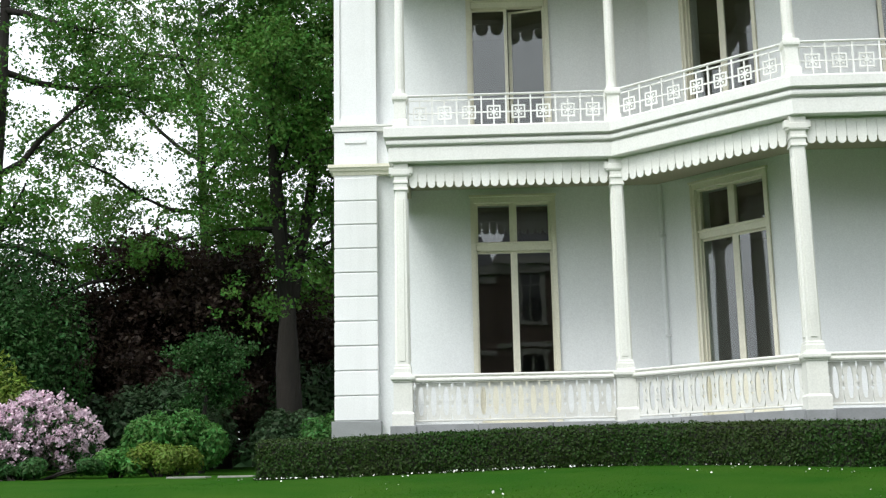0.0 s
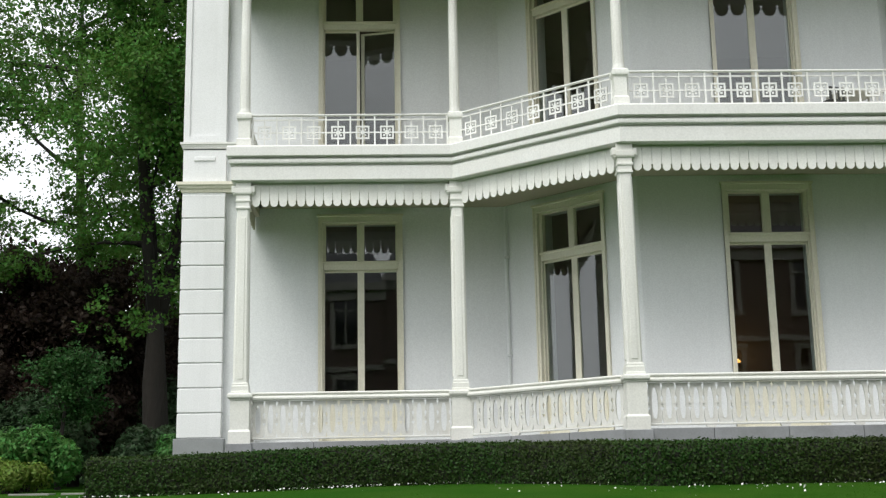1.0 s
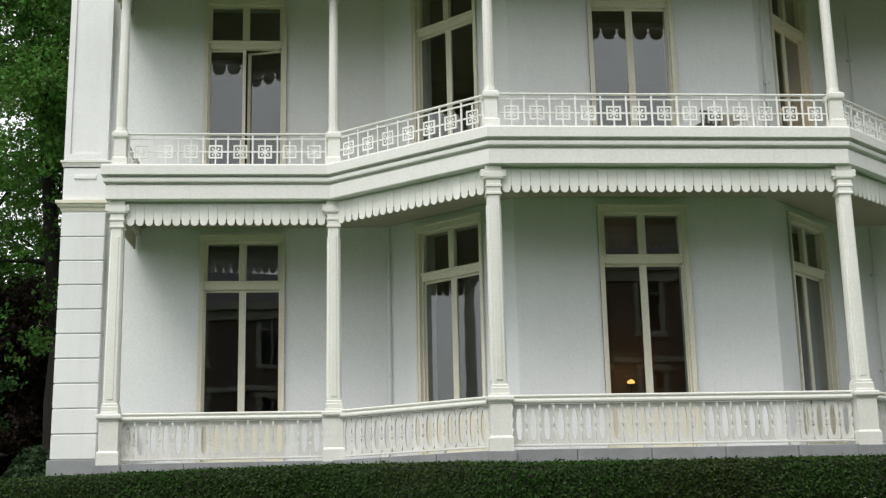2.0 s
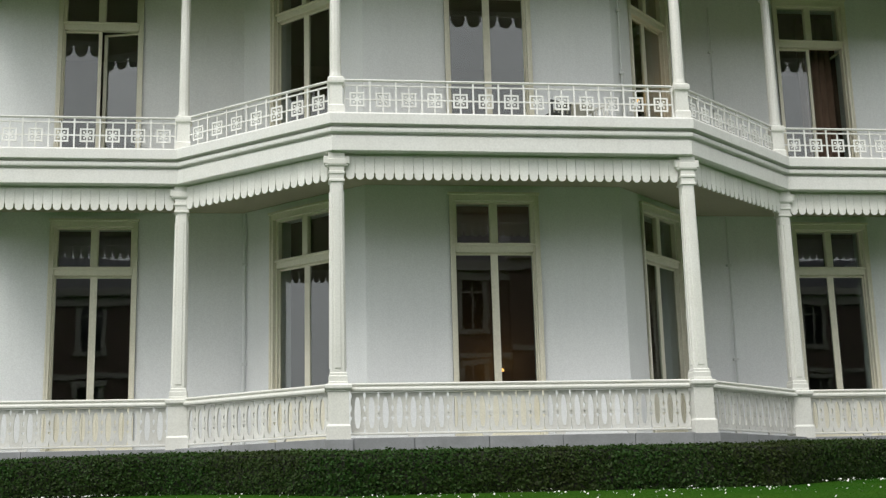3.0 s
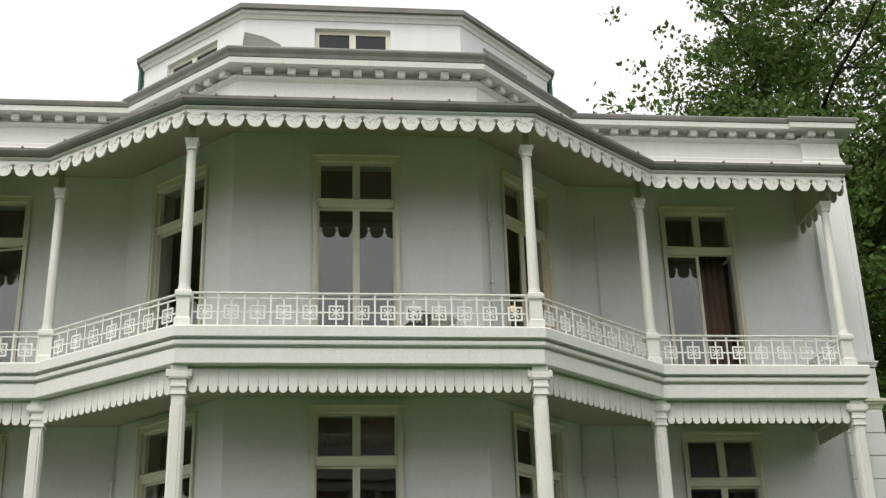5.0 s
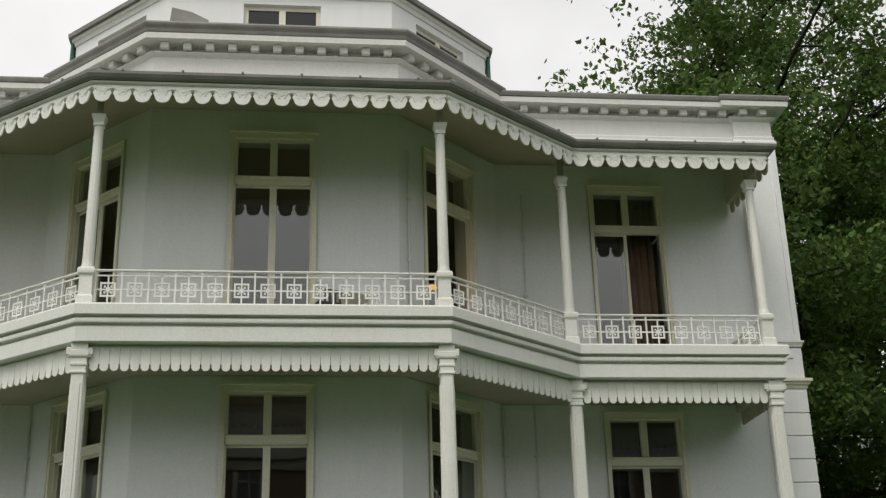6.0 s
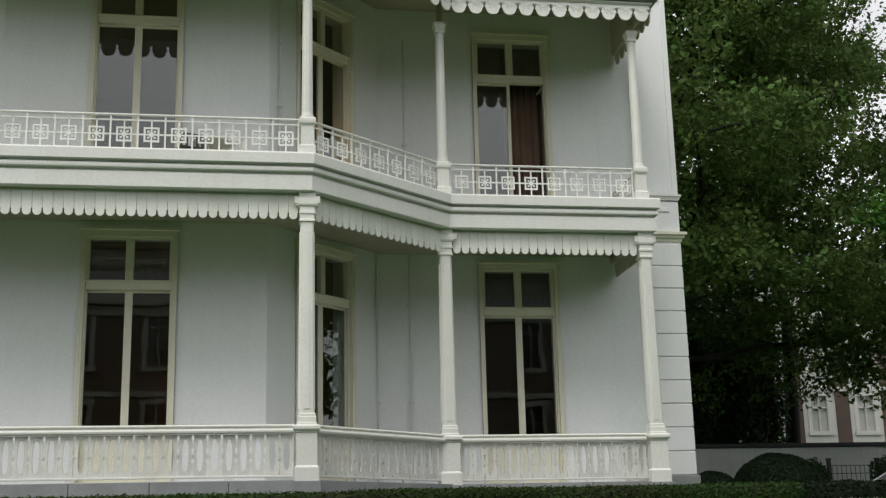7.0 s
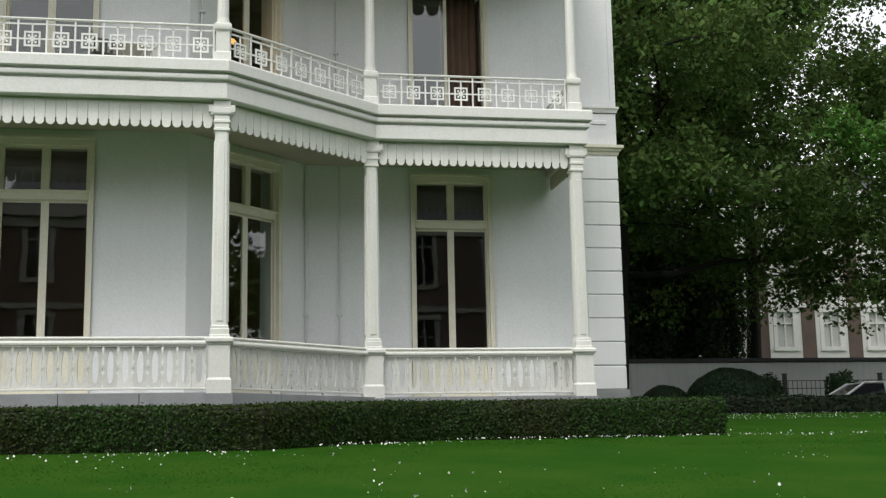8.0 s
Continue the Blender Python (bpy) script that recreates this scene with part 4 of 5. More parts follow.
downpipe(CX + 4.42, 23.40, FLOOR0, 6.03)
downpipe(CX + 5.0, 23.44, FLOOR1, 10.5)
downpipe(CX + 2.5, 21.46, FLOOR1, 10.5)


# ---- things in the rooms and on the balcony ----
def floor_lamp(x, y, z, h, power):
    root = tagged(empty("floor_lamp", (x, y, z)), "lit lamp with a warm glowing shade behind the window", "lamp", group="lit lamps")
    bm = bmesh.new()
    lathe(bm, [(0.08, 0), (0.075, 0.02), (0.02, 0.05), (0.012, 0.1), (0.012, h - 0.05)], 10)
    part("stand", bm, DARKIRON, root)
    bm = bmesh.new()
    lathe(bm, [(0.085, h - 0.03), (0.095, h), (0.06, h + 0.04), (0.03, h + 0.055)], 12)
    part("shade", bm, SHADE, root, "glowing orange lamp shade")
    ld = bpy.data.lights.new("lamp_light", "POINT")
    ld.energy, ld.color, ld.shadow_soft_size = power, (1.0, 0.55, 0.22), 0.1
    new("lamp_light", ld).location = (x - 0.1, y - (0.35 if z < 5 else -0.3), z + h + 0.05)


floor_lamp(8.5, 28.75, FLOOR0, 2.05, 5)
floor_lamp(CX + 3.0, 22.40, FLOOR1 + 0.095, 1.33, 4)


def curtain(x0, x1, y, z0, z1):
    bm = bmesh.new()
    n = 40
    a, b = [], []
    for i in range(n + 1):
        x = x0 + (x1 - x0) * i / n
        d = 0.05 * math.sin(i * 1.25) + 0.015 * math.sin(i * 3.1)
        a.append(bm.verts.new((x, y + d, z0)))
        b.append(bm.verts.new((x, y + 0.7 * d, z1)))
    for i in range(n):
        bm.faces.new((a[i], a[i + 1], b[i + 1], b[i]))
    ob = part("curtain", bm, CLOTH, smooth=True)
    sm = ob.modifiers.new("thickness", "SOLIDIFY")
    sm.thickness = 0.01
    tagged(ob, "brown hanging curtain inside an open casement", "curtain")


curtain(CX + 7.16, CX + 8.35, 24.10, FLOOR1, 10.6)


def garden_table(x, y):
    root = tagged(empty("garden_table", (x, y, FLOOR1)), "small white garden table on the balcony", "table")
    bm = bmesh.new()
    lathe(bm, [(0.36, 0.60), (0.37, 0.615), (0.37, 0.635), (0.36, 0.64)], 20)
    part("tabletop", bm, WHITEPAINT, root)
    for k in range(3):
        bm = bmesh.new()
        a = 2.1 * k
        tube(bm, [(0.28 * math.cos(a), 0.28 * math.sin(a), 0.0), (0.1 * math.cos(a), 0.1 * math.sin(a), 0.35), (0.22 * math.cos(a), 0.22 * math.sin(a), 0.6)], [0.015] * 3, 6)
        part("leg", bm, WHITEPAINT, root)


def garden_chair(x, y, turn, m, label):
    root = tagged(empty("garden_chair", (x, y, FLOOR1)), label, "chair", group="balcony chairs")
    root.rotation_euler = (0, 0, radians(turn))
    bm = bmesh.new()
    box(bm, -0.21, 0.21, -0.21, 0.21, 0.38, 0.42, 0.012)
    part("seat", bm, m, root)
    bm = bmesh.new()
    for i in range(5):
        box(bm, -0.2 + 0.09 * i, -0.16 + 0.09 * i, 0.19, 0.21, 0.42, 0.60)
    box(bm, -0.22, 0.22, 0.185, 0.215, 0.58, 0.64, 0.01)
    part("backrest", bm, m, root)
    for u in (-0.19, 0.19):
        for v in (-0.19, 0.19):
            bm = bmesh.new()
            box(bm, u - 0.015, u + 0.015, v - 0.015, v + 0.015, 0, 0.38)
            part("leg", bm, m, root)


garden_table(CX + 1.35, 20.7)
garden_chair(CX + 0.95, 20.45, 200, DARKIRON, "dark metal chair beside the balcony table")
garden_chair(CX + 1.95, 20.6, 120, WHITEPAINT, "white painted chair beside the balcony table")


# ---- hedges ----
def path_points(path, step):
    """Points and outward normals along a plan path."""
    out = []
    for p, q in zip(path, path[1:]):
        p, q = Vector(p), Vector(q)
        d = (q - p).normalized()
        n = max(1, int((q - p).length / step))
        for i in range(n):
            out.append((p + (q - p) * i / n, Vector((d.y, -d.x)), d))
    return out


def hedge(name, front, depth, height, leaves, leaf, material, label, seed, group="", top=None, rough=0.03):
    """A clipped hedge: an uneven core coloured dark for the shade inside, with a skin of small leaves; front is the
    line of its outer face.
    """
    rng = np.random.default_rng(seed)
    root = tagged(empty(name, (front[0][0], front[0][1], ground_z(*front[0]))), label, "hedge", group=group)
    inv = Matrix.Translation(-Vector(root.location))
    bm = bmesh.new()
    prof = [(0.0, -0.1), (0.03, 0.25), (0.03, 0.7), (0.02, 0.93), (-0.05, 1.0), (-0.5, 1.0), (-0.95, 1.0), (-1.0, 0.93), (-1.0, -0.1)]
    pts = path_points(front, 0.25)
    pts.append((Vector(front[-1]), pts[-1][1], pts[-1][2]))
    rows = []
    for i, (p, n, d) in enumerate(pts):
        a, b = pts[max(i - 2, 0)][1], pts[min(i + 2, len(pts) - 1)][1]
        n = (a + b + n).normalized()
        gz = ground_z(p.x, p.y)
        zt = (top if top is not None else gz + height)
        row = []
        for o, h in prof:
            w = rough * noise.noise(Vector((p.x * 1.7, p.y * 1.7 + o * 3, h * 3)))
            q = p + n * ((o * depth if o < -0.04 else o) + w - 0.03)
            row.append(bm.verts.new((q.x, q.y, gz + h * (zt - gz) + (w - 0.02 if h > 0.9 else 0))))
        rows.append(row)
    for a, b in zip(rows, rows[1:]):
        for i in range(len(prof) - 1):
            bm.faces.new((a[i], a[i + 1], b[i + 1], b[i]))
    bm.faces.new(rows[0])
    bm.faces.new(rows[-1][::-1])
    bm.transform(inv)
    core = part("core", bm, TWIG_SHADE, root, "twiggy inside with the shade put into its dark colour")
    # skin
    co = np.array([v.co for v in core.data.vertices])
    core.data.calc_loop_triangles()
    tris = np.array([t.vertices for t in core.data.loop_triangles])
    nr = np.array([t.normal for t in core.data.loop_triangles])
    ar = np.array([t.area for t in core.data.loop_triangles])
    keep = (nr[:, 1] < 0.75) & (nr[:, 2] > -0.5)
    tris, nr, ar = tris[keep], nr[keep], ar[keep]
    pick = rng.choice(len(tris), size=leaves, p=ar / ar.sum())
    r1, r2 = np.sqrt(rng.random(leaves)), rng.random(leaves)
    t = co[tris[pick]]
    c = (1 - r1)[:, None] * t[:, 0] + (r1 * (1 - r2))[:, None] * t[:, 1] + (r1 * r2)[:, None] * t[:, 2]
    nn = nr[pick]
    c = c + nn * rng.normal(0.015, 0.022, size=(leaves, 1))
    cards("leaves", c, leaf, material, root, rng, normals=nn, aspect=0.65)
    return root


H = [(CX + u, y) for u, y in [(-11.4, 20.35), (-5.6, 20.3), (-2.9, 17.95), (3.5, 17.9), (6.2, 20.25), (11.25, 20.35)]]
hedge("hedge", H, 0.75, 0.61, 120000, 0.023, LEAF_HEDGE, "low clipped hedge with brownish patches following the veranda's edge", 3, "clipped hedges")
hedge("hedge", [(18.6, 38.0), (40.0, 38.0), (60.0, 38.0)], 0.8, 0.55, 16000, 0.06, LEAF_YEW, "low dark clipped hedge across the lawn's far side", 4, "clipped hedges", rough=0.05)


# ---- trees and shrubs ----
def limbs(base, height, lean, rng, levels=3, spread=0.55, first=0.3, trunk=0.3, stems=1, n_side=9, reach=0.42, fork=0.0):
    """Tapered trunk and limbs; gives the bars and the twig ends."""
    bars, tips = [], []

    def grow(p, d, length, r, level):
        pts, rad = [p], [r]
        q = p.copy()
        k = 5
        dd = d.copy()
        for i in range(k):
            dd = (dd + Vector(rng.normal(0, 0.17 if level else 0.05, 3)) + Vector((0, 0, 0.05 if level else 0.0))).normalized()
            q = q + dd * (length / k)
            pts.append(q.copy())
            rad.append(max(0.012, r * (1 - 0.8 * (i + 1) / k)))
        bars.append((pts, rad))
        if level >= levels:
            tips.extend(pts[2:])
            return
        tips.append(pts[-1])
        count = n_side if level == 0 else 4
        for j in range(count):
            u = (first + (1 - first) * (j + rng.random()) / count) if level == 0 else 0.3 + 0.7 * rng.random()
            f = u * k
            i0 = min(int(f), k - 1)
            at = pts[i0].lerp(pts[i0 + 1], f - i0)
            ang = j * 2.4 + rng.random() * 1.2
            side = Vector((math.cos(ang), math.sin(ang), 0))
            nd = (dd * (0.25 if level == 0 else 0.6) + side * (spread + 0.5) + Vector((0, 0, rng.normal(0.12, 0.22)))).normalized()
            grow(at, nd, length * reach * rng.uniform(0.75, 1.2) * ((1.25 - 0.6 * u) if level == 0 else 1.0), r * 0.34, level + 1)

    if fork:
        bars.append(([Vector(base), Vector(base) + Vector((0, 0, 0.5)), Vector(base) + Vector((-0.03, 0, 1.6)), Vector(base) + Vector((-0.1, 0, fork * 0.6)), Vector(base) + Vector((-0.12, 0, fork + 0.9))],
                     [trunk * 1.9, trunk * 1.45, trunk * 1.25, trunk * 1.15, trunk * 0.45]))
        for s in range(stems):
            a = 2 * math.pi * s / stems + 0.3
            side = Vector((math.cos(a), 0.6 * math.sin(a), 0))
            grow(Vector(base) + Vector((-0.12, 0, fork)) + side * trunk * 0.5, (Vector((lean[0], lean[1], 1)) + side * 0.09).normalized(), (height - fork) * rng.uniform(0.9, 1.0), trunk * 0.66, 0)
        return bars, tips
    for s in range(stems):
        off = Vector((rng.normal(0, 0.15), rng.normal(0, 0.1), 0)) if stems > 1 else Vector()
        grow(Vector(base) + off, (Vector((lean[0], lean[1], 1)) + off * 0.35).normalized(), height * rng.uniform(0.92, 1.0), trunk, 0)
    return bars, tips


def tree(name, x, y, height, material, leaves, leaf, label, seed, trunk=0.3, stems=1, first=0.3, n_side=9, reach=0.42, cluster=0.55, lean=(0, 0), group="", spread=0.55, sink=0.1, levels=2, low=None, fork=0.0, skirt=None):
    rng = np.random.default_rng(seed)
    gz = ground_z(x, y)
    root = tagged(empty(name, (x, y, gz)), label, "tree", group=group)
    bars, tips = limbs((0, 0, -sink), height, lean, rng, levels=levels, trunk=trunk, stems=stems, first=first, n_side=n_side, reach=reach, spread=spread, fork=fork)
    if skirt:
        for _ in range(int(skirt[3])):          # short hanging shoots round the trunk
            a, r, z = rng.random() * 6.283, skirt[0] * math.sqrt(rng.random()), rng.uniform(skirt[1], skirt[2])
            e = Vector((r * math.cos(a), r * math.sin(a), z))
            bars.append(([Vector((0.1 * math.cos(a), 0.1 * math.sin(a), z + 0.5)), e * 0.6 + Vector((0, 0, 0.4 * z + 0.35)), e], [0.03, 0.02, 0.01]))
            tips.append(e)
    if low is not None:
        bars = [b for b in bars if b[1][0] >= 0.9 * trunk or min(p.z for p in b[0]) > low]
    bm = bmesh.new()
    for pts, rad in bars:
        tube(bm, pts, rad, 8 if rad[0] > 0.1 else 5)
    part("trunk", bm, BARK, root, "dark bark trunk and limbs", smooth=True)
    tips = np.array([list(t) for t in tips])
    if low is not None:
        tips = tips[tips[:, 2] > low]
    k = 24                                   # leaves grow in bunches on the twigs
    bunches = leaves // k
    idx = rng.integers(0, len(tips), bunches)
    per = rng.uniform(0.5, 1.3, len(tips))
    c = tips[idx] + rng.normal(0, cluster, (bunches, 3)) * per[idx][:, None] * np.array([1, 1, 0.6])
    c = np.repeat(c, k, axis=0) + rng.normal(0, 2.3 * leaf, (bunches * k, 3)) * np.array([1, 1, 0.7])
    c = c[c[:, 2] > 0.4] if low is None else c[c[:, 2] > low - 0.8]
    cards("crown", c, leaf, material, root, rng, flat=0.5, aspect=0.6)
    return root


def shrub(name, x, y, rx, ry, height, material, leaves, leaf, label, seed, group="", lumps=9, blossom=0, foot=0.0, category="shrub"):
    """A rounded uneven bush: leaves on the shells of several lumps round a few stems."""
    rng = np.random.default_rng(seed)
    root = tagged(empty(name, (x, y, ground_z(x, y))), label, category, group=group)
    bm = bmesh.new()
    centres = []
    for i in range(lumps):
        a = 2.4 * i + rng.random()
        r = math.sqrt((i + 0.4) / lumps) * 0.72
        h = height * (0.35 + 0.33 * (1 - r) + 0.08 * rng.normal()) + foot
        centres.append((r * rx * math.cos(a), r * ry * math.sin(a), max(0.15 * height, h)))
        tube(bm, [(0.15 * r * rx * math.cos(a), 0.15 * r * ry * math.sin(a), -0.1), (0.6 * centres[-1][0], 0.6 * centres[-1][1], 0.5 * h), centres[-1]], [0.035, 0.025, 0.01], 5)
    part("stems", bm, BARK, root)
    centres = np.array(centres)
    rad = np.array([min(rx, ry) * 0.46, min(rx, ry) * 0.46, height * 0.36])
    idx = rng.integers(0, lumps, leaves)
    d = rng.normal(size=(leaves, 3))
    d /= np.linalg.norm(d, axis=1)[:, None]
    c = centres[idx] + d * rad * rng.uniform(0.55, 1.06, (leaves, 1)) * rng.uniform(0.85, 1.1, lumps)[idx][:, None]
    ok = c[:, 2] > 0.02
    cards("foliage", c[ok], leaf, material, root, rng, normals=d[ok], flat=0.2, aspect=0.5)
    if blossom:
        idx = rng.integers(0, lumps, blossom)
        d = rng.normal(size=(blossom, 3))
        d[:, 1] = -abs(d[:, 1]) * 1.2
        d /= np.linalg.norm(d, axis=1)[:, None]
        heads = centres[idx] + d * rad * 1.06
        heads = heads[heads[:, 2] > 0.25]
        k = 34
        cc = np.repeat(heads, k, axis=0) + rng.normal(0, 0.052, (len(heads) * k, 3))
        cards("blossom", cc, 0.038, BLOSSOM, root, rng, aspect=0.8)
    return root


GT = "trees beside the villa"
tree("tree", -6.15, 35.6, 16.5, LEAF_LINDEN, 74000, 0.068, "tall green tree forking into three dark stems", 11, trunk=0.30, stems=3, first=0.05, n_side=10, reach=0.32, cluster=0.62, group=GT, fork=5.0, skirt=(1.6, 4.2, 6.8, 14))
tree("tree", -14.8, 34.5, 20, LEAF_LINDEN, 62000, 0.064, "tall tree with a dark trunk and open crown", 19, trunk=0.34, first=0.2, n_side=17, reach=0.27, cluster=0.7, group=GT, lean=(-0.03, 0))
tree("tree", -9.8, 44, 19, LEAF_MAPLE, 30000, 0.078, "bright green maple behind the shrubs", 13, trunk=0.3, first=0.22, n_side=12, reach=0.34, cluster=0.75, group=GT)
tree("tree", -5.6, 46, 15.5, LEAF_LINDEN, 28000, 0.078, "green tree partly hidden by the villa", 14, trunk=0.3, first=0.2, n_side=12, reach=0.34, cluster=0.75, group=GT)
tree("copper_beech", -13.5, 41, 5.2, LEAF_COPPER, 46000, 0.085, "dark reddish copper beech", 16, trunk=0.25, first=0.06, n_side=14, reach=0.5, cluster=0.55, group=GT)
tree("copper_beech", -9.3, 39, 6.4, LEAF_COPPER, 40000, 0.085, "dark reddish copper beech", 17, trunk=0.2, first=0.06, n_side=14, reach=0.5, cluster=0.5, group=GT)
tree("small_tree", -7.7, 31.5, 3.5, LEAF_SHADE, 8000, 0.05, "small rounded ornamental tree", 18, trunk=0.09, first=0.55, n_side=8, reach=0.28, cluster=0.22, group=GT)

tree("chestnut_tree", 24.2, 44.0, 25, LEAF_PLANE, 150000, 0.112, "huge dark green chestnut tree beside the villa", 21, trunk=0.42, lean=(-0.05, 0), first=0.2, n_side=18, reach=0.44, cluster=0.85, group=GT, levels=2, low=4.8, skirt=(7.6, 6.5, 17.0, 190))
tree("chestnut_tree", 21.5, 43.0, 21, LEAF_PLANE, 50000, 0.12, "dark green chestnut tree behind the villa", 22, trunk=0.5, first=0.12, n_side=16, reach=0.42, cluster=0.95, group=GT, low=6.0)
tree("maple_tree", 35.2, 32.6, 11.5, LEAF_LINDEN, 80000, 0.09, "lighter green maple with hanging branches", 23, trunk=0.25, first=0.25, n_side=15, reach=0.50, cluster=0.6, group=GT, low=3.6)
tree("maple_tree", 34.0, 54.0, 22, LEAF_PLANE, 22000, 0.15, "tall tree before the townhouses", 24, trunk=0.4, first=0.3, n_side=12, reach=0.4, cluster=0.9, group=GT, low=6.0)

tree("chestnut_tree", 37.5, 43.5, 19, LEAF_PLANE, 44000, 0.115, "dark green tree with low spreading branches", 25, trunk=0.2, first=0.2, n_side=15, reach=0.42, cluster=0.75, group=GT, low=4.6, skirt=(6.5, 4.4, 10.0, 120))

tree("chestnut_tree", 42.0, 9.0, 20, LEAF_PLANE, 22000, 0.22, "large dark tree at the garden's edge", 26, trunk=0.45, first=0.15, n_side=14, reach=0.42, cluster=1.0, group=GT)
tree("chestnut_tree", 44.0, 20.0, 20, LEAF_PLANE, 22000, 0.22, "large dark tree at the garden's edge", 27, trunk=0.45, first=0.15, n_side=14, reach=0.42, cluster=1.0, group=GT)

GS = "garden shrubs"
shrub("rhododendron", -10.7, 27.6, 1.6, 1.2, 1.8, LEAF_SHADE, 9000, 0.055, "rhododendron covered with pale pink blossom", 31, GS, lumps=14, blossom=400)
shrub("golden_shrub", -11.9, 28.6, 1.2, 1.0, 2.75, LEAF_GOLD, 5000, 0.07, "yellow-green shrub behind the rhododendron", 32, GS)
shrub("laurel_bush", -7.8, 29.2, 1.6, 1.1, 1.55, LEAF_LAUREL, 9000, 0.065, "rounded glossy green laurel bush", 33, GS)
shrub("golden_shrub", -7.7, 27.5, 1.05, 0.7, 0.80, LEAF_GOLD, 4000, 0.05, "low yellowish green bush before the laurel", 34, GS)
shrub("laurel_bush", -8.6, 27.3, 0.7, 0.6, 0.65, LEAF_LAUREL, 2500, 0.055, "low green bush at the lawn's edge", 35, GS)
shrub("laurel_bush", -4.3, 29.5, 0.8, 0.7, 1.45, LEAF_LAUREL, 5000, 0.06, "green bush behind the hedge's end", 36, GS)
shrub("ground_cover", -10.3, 26.3, 2.6, 0.6, 0.5, LEAF_SHADE, 9000, 0.05, "low green ground cover at the foot of the rhododendron", 37, GS)
shrub("dogwood", -13.2, 32.0, 2.5, 1.8, 6.2, LEAF_SHADE, 24000, 0.062, "tall layered green shrub", 38, GS, lumps=14)
shrub("dark_shrub", -9.6, 34.0, 2.6, 1.4, 2.6, LEAF_DARK, 9000, 0.09, "dark evergreen shrub in the shade", 39, GS, lumps=12)
shrub("dark_shrub", -5.6, 33.0, 1.7, 1.2, 1.7, LEAF_DARK, 6000, 0.08, "dark evergreen shrub beneath the trees", 40, GS)
for i, (x, y, r, h) in enumerate(((-18, 42, 4.5, 6.5), (-4.6, 39.5, 3.0, 3.4), (-16.2, 37.5, 4.2, 7.0), (-12, 47, 5, 7.5), (-6, 45, 4.5, 7), (-1, 47, 4.5, 7), (-24, 48, 6, 8), (-16, 52, 6, 9), (-8, 53, 6, 9.0))):
    shrub("dark_shrub", x, y, r, r * 0.7, h, LEAF_DARK if i % 2 else LEAF_COPPER, 20000, 0.11, "dense dark undergrowth below the trees", 50 + i, "undergrowth", lumps=14)
for i, (x, y, r, h) in enumerate(((27.0, 51.0, 2.6, 9.0), (30.6, 51.5, 2.2, 8.0), (28.6, 53.5, 3.0, 12.0))):
    shrub("dark_shrub", x, y, r, r * 0.7, h, LEAF_DARK, 20000, 0.12, "dark evergreen shrub before the garden wall", 60 + i, "wall shrubs", lumps=12)


def box_dome(x, y, r, height, leaves, label, seed):
    """A clipped dome: a dark core with a dense skin of small leaves."""
    rng = np.random.default_rng(seed)
    root = tagged(empty("box_dome", (x, y, ground_z(x, y))), label, "shrub", group="clipped box")
    bm = bmesh.new()
    lathe(bm, [(r * 0.84, -0.1), (r * 0.84, 0.25 * height), (r * 0.77, 0.5 * height), (r * 0.56, 0.77 * height), (r * 0.3, 0.88 * height), (0.05, 0.92 * height)], 24)
    part("core", bm, LEAF_YEW, root, "dense dark inside", smooth=True)
    d = rng.normal(size=(leaves, 3))
    d[:, 2] = abs(d[:, 2])
    d /= np.linalg.norm(d, axis=1)[:, None]
    w = 1 + 0.025 * np.sin(7 * d[:, 0] + 3 * d[:, 2]) * np.cos(6 * d[:, 1])
    c = d * np.array([r, r, height]) * w[:, None] * rng.uniform(0.96, 1.02, (leaves, 1))
    c[:, :2] *= (1 - 0.06 * (1 - d[:, 2:3]))
    cards("leaves", c, 0.045, LEAF_YEW, root, rng, normals=d, aspect=0.6)


box_dome(27.05, 40.4, 1.66, 1.48, 40000, "large clipped dome of dark box", 70)
box_dome(24.75, 40.5, 0.98, 0.92, 14000, "small clipped dome of dark box", 71)
shrub("dark_shrub", 30.3, 44.2, 0.7, 0.6, 1.5, LEAF_DARK, 3500, 0.07, "dark bush beside the fence", 72, "wall shrubs")
shrub("dark_shrub", 33.4, 44.4, 0.9, 0.6, 1.6, LEAF_DARK, 4000, 0.07, "dark bush beside the fence", 73, "wall shrubs")



def far_woods():
    rng = np.random.default_rng(90)
    n = 42000
    x = rng.uniform(-75, 30, n)
    top = 7.5 + 2.5 * np.sin(x * 0.35) + 1.5 * np.sin(x * 0.9 + 1)
    z = 0.8 + rng.random(n) ** 0.8 * top
    y = 72 + rng.uniform(-3, 3, n)
    ob = cards("far_woods", np.column_stack([x, y, z]), 0.42, LEAF_DARK, None, rng, flat=0.3, aspect=0.7)
    tagged(ob, "dense dark woodland edge behind the garden", "woods", kind="stuff")


far_woods()


# ---- garden wall, fence, car and townhouses ----
def garden_wall():
    z = ground_z(30, 48)
    bm = bmesh.new()
    box(bm, 12, 75, 48, 48.35, z - 0.3, 4.06, 0.02)
    ob = tagged(part("garden_wall", bm, GREYWALL), "long grey rendered garden wall with a dark coping", "wall", kind="structure")
    bm = bmesh.new()
    box(bm, 11.9, 75.1, 47.92, 48.45, 4.064, 4.24, 0.03)
    part("coping", bm, SLATE, ob)


garden_wall()


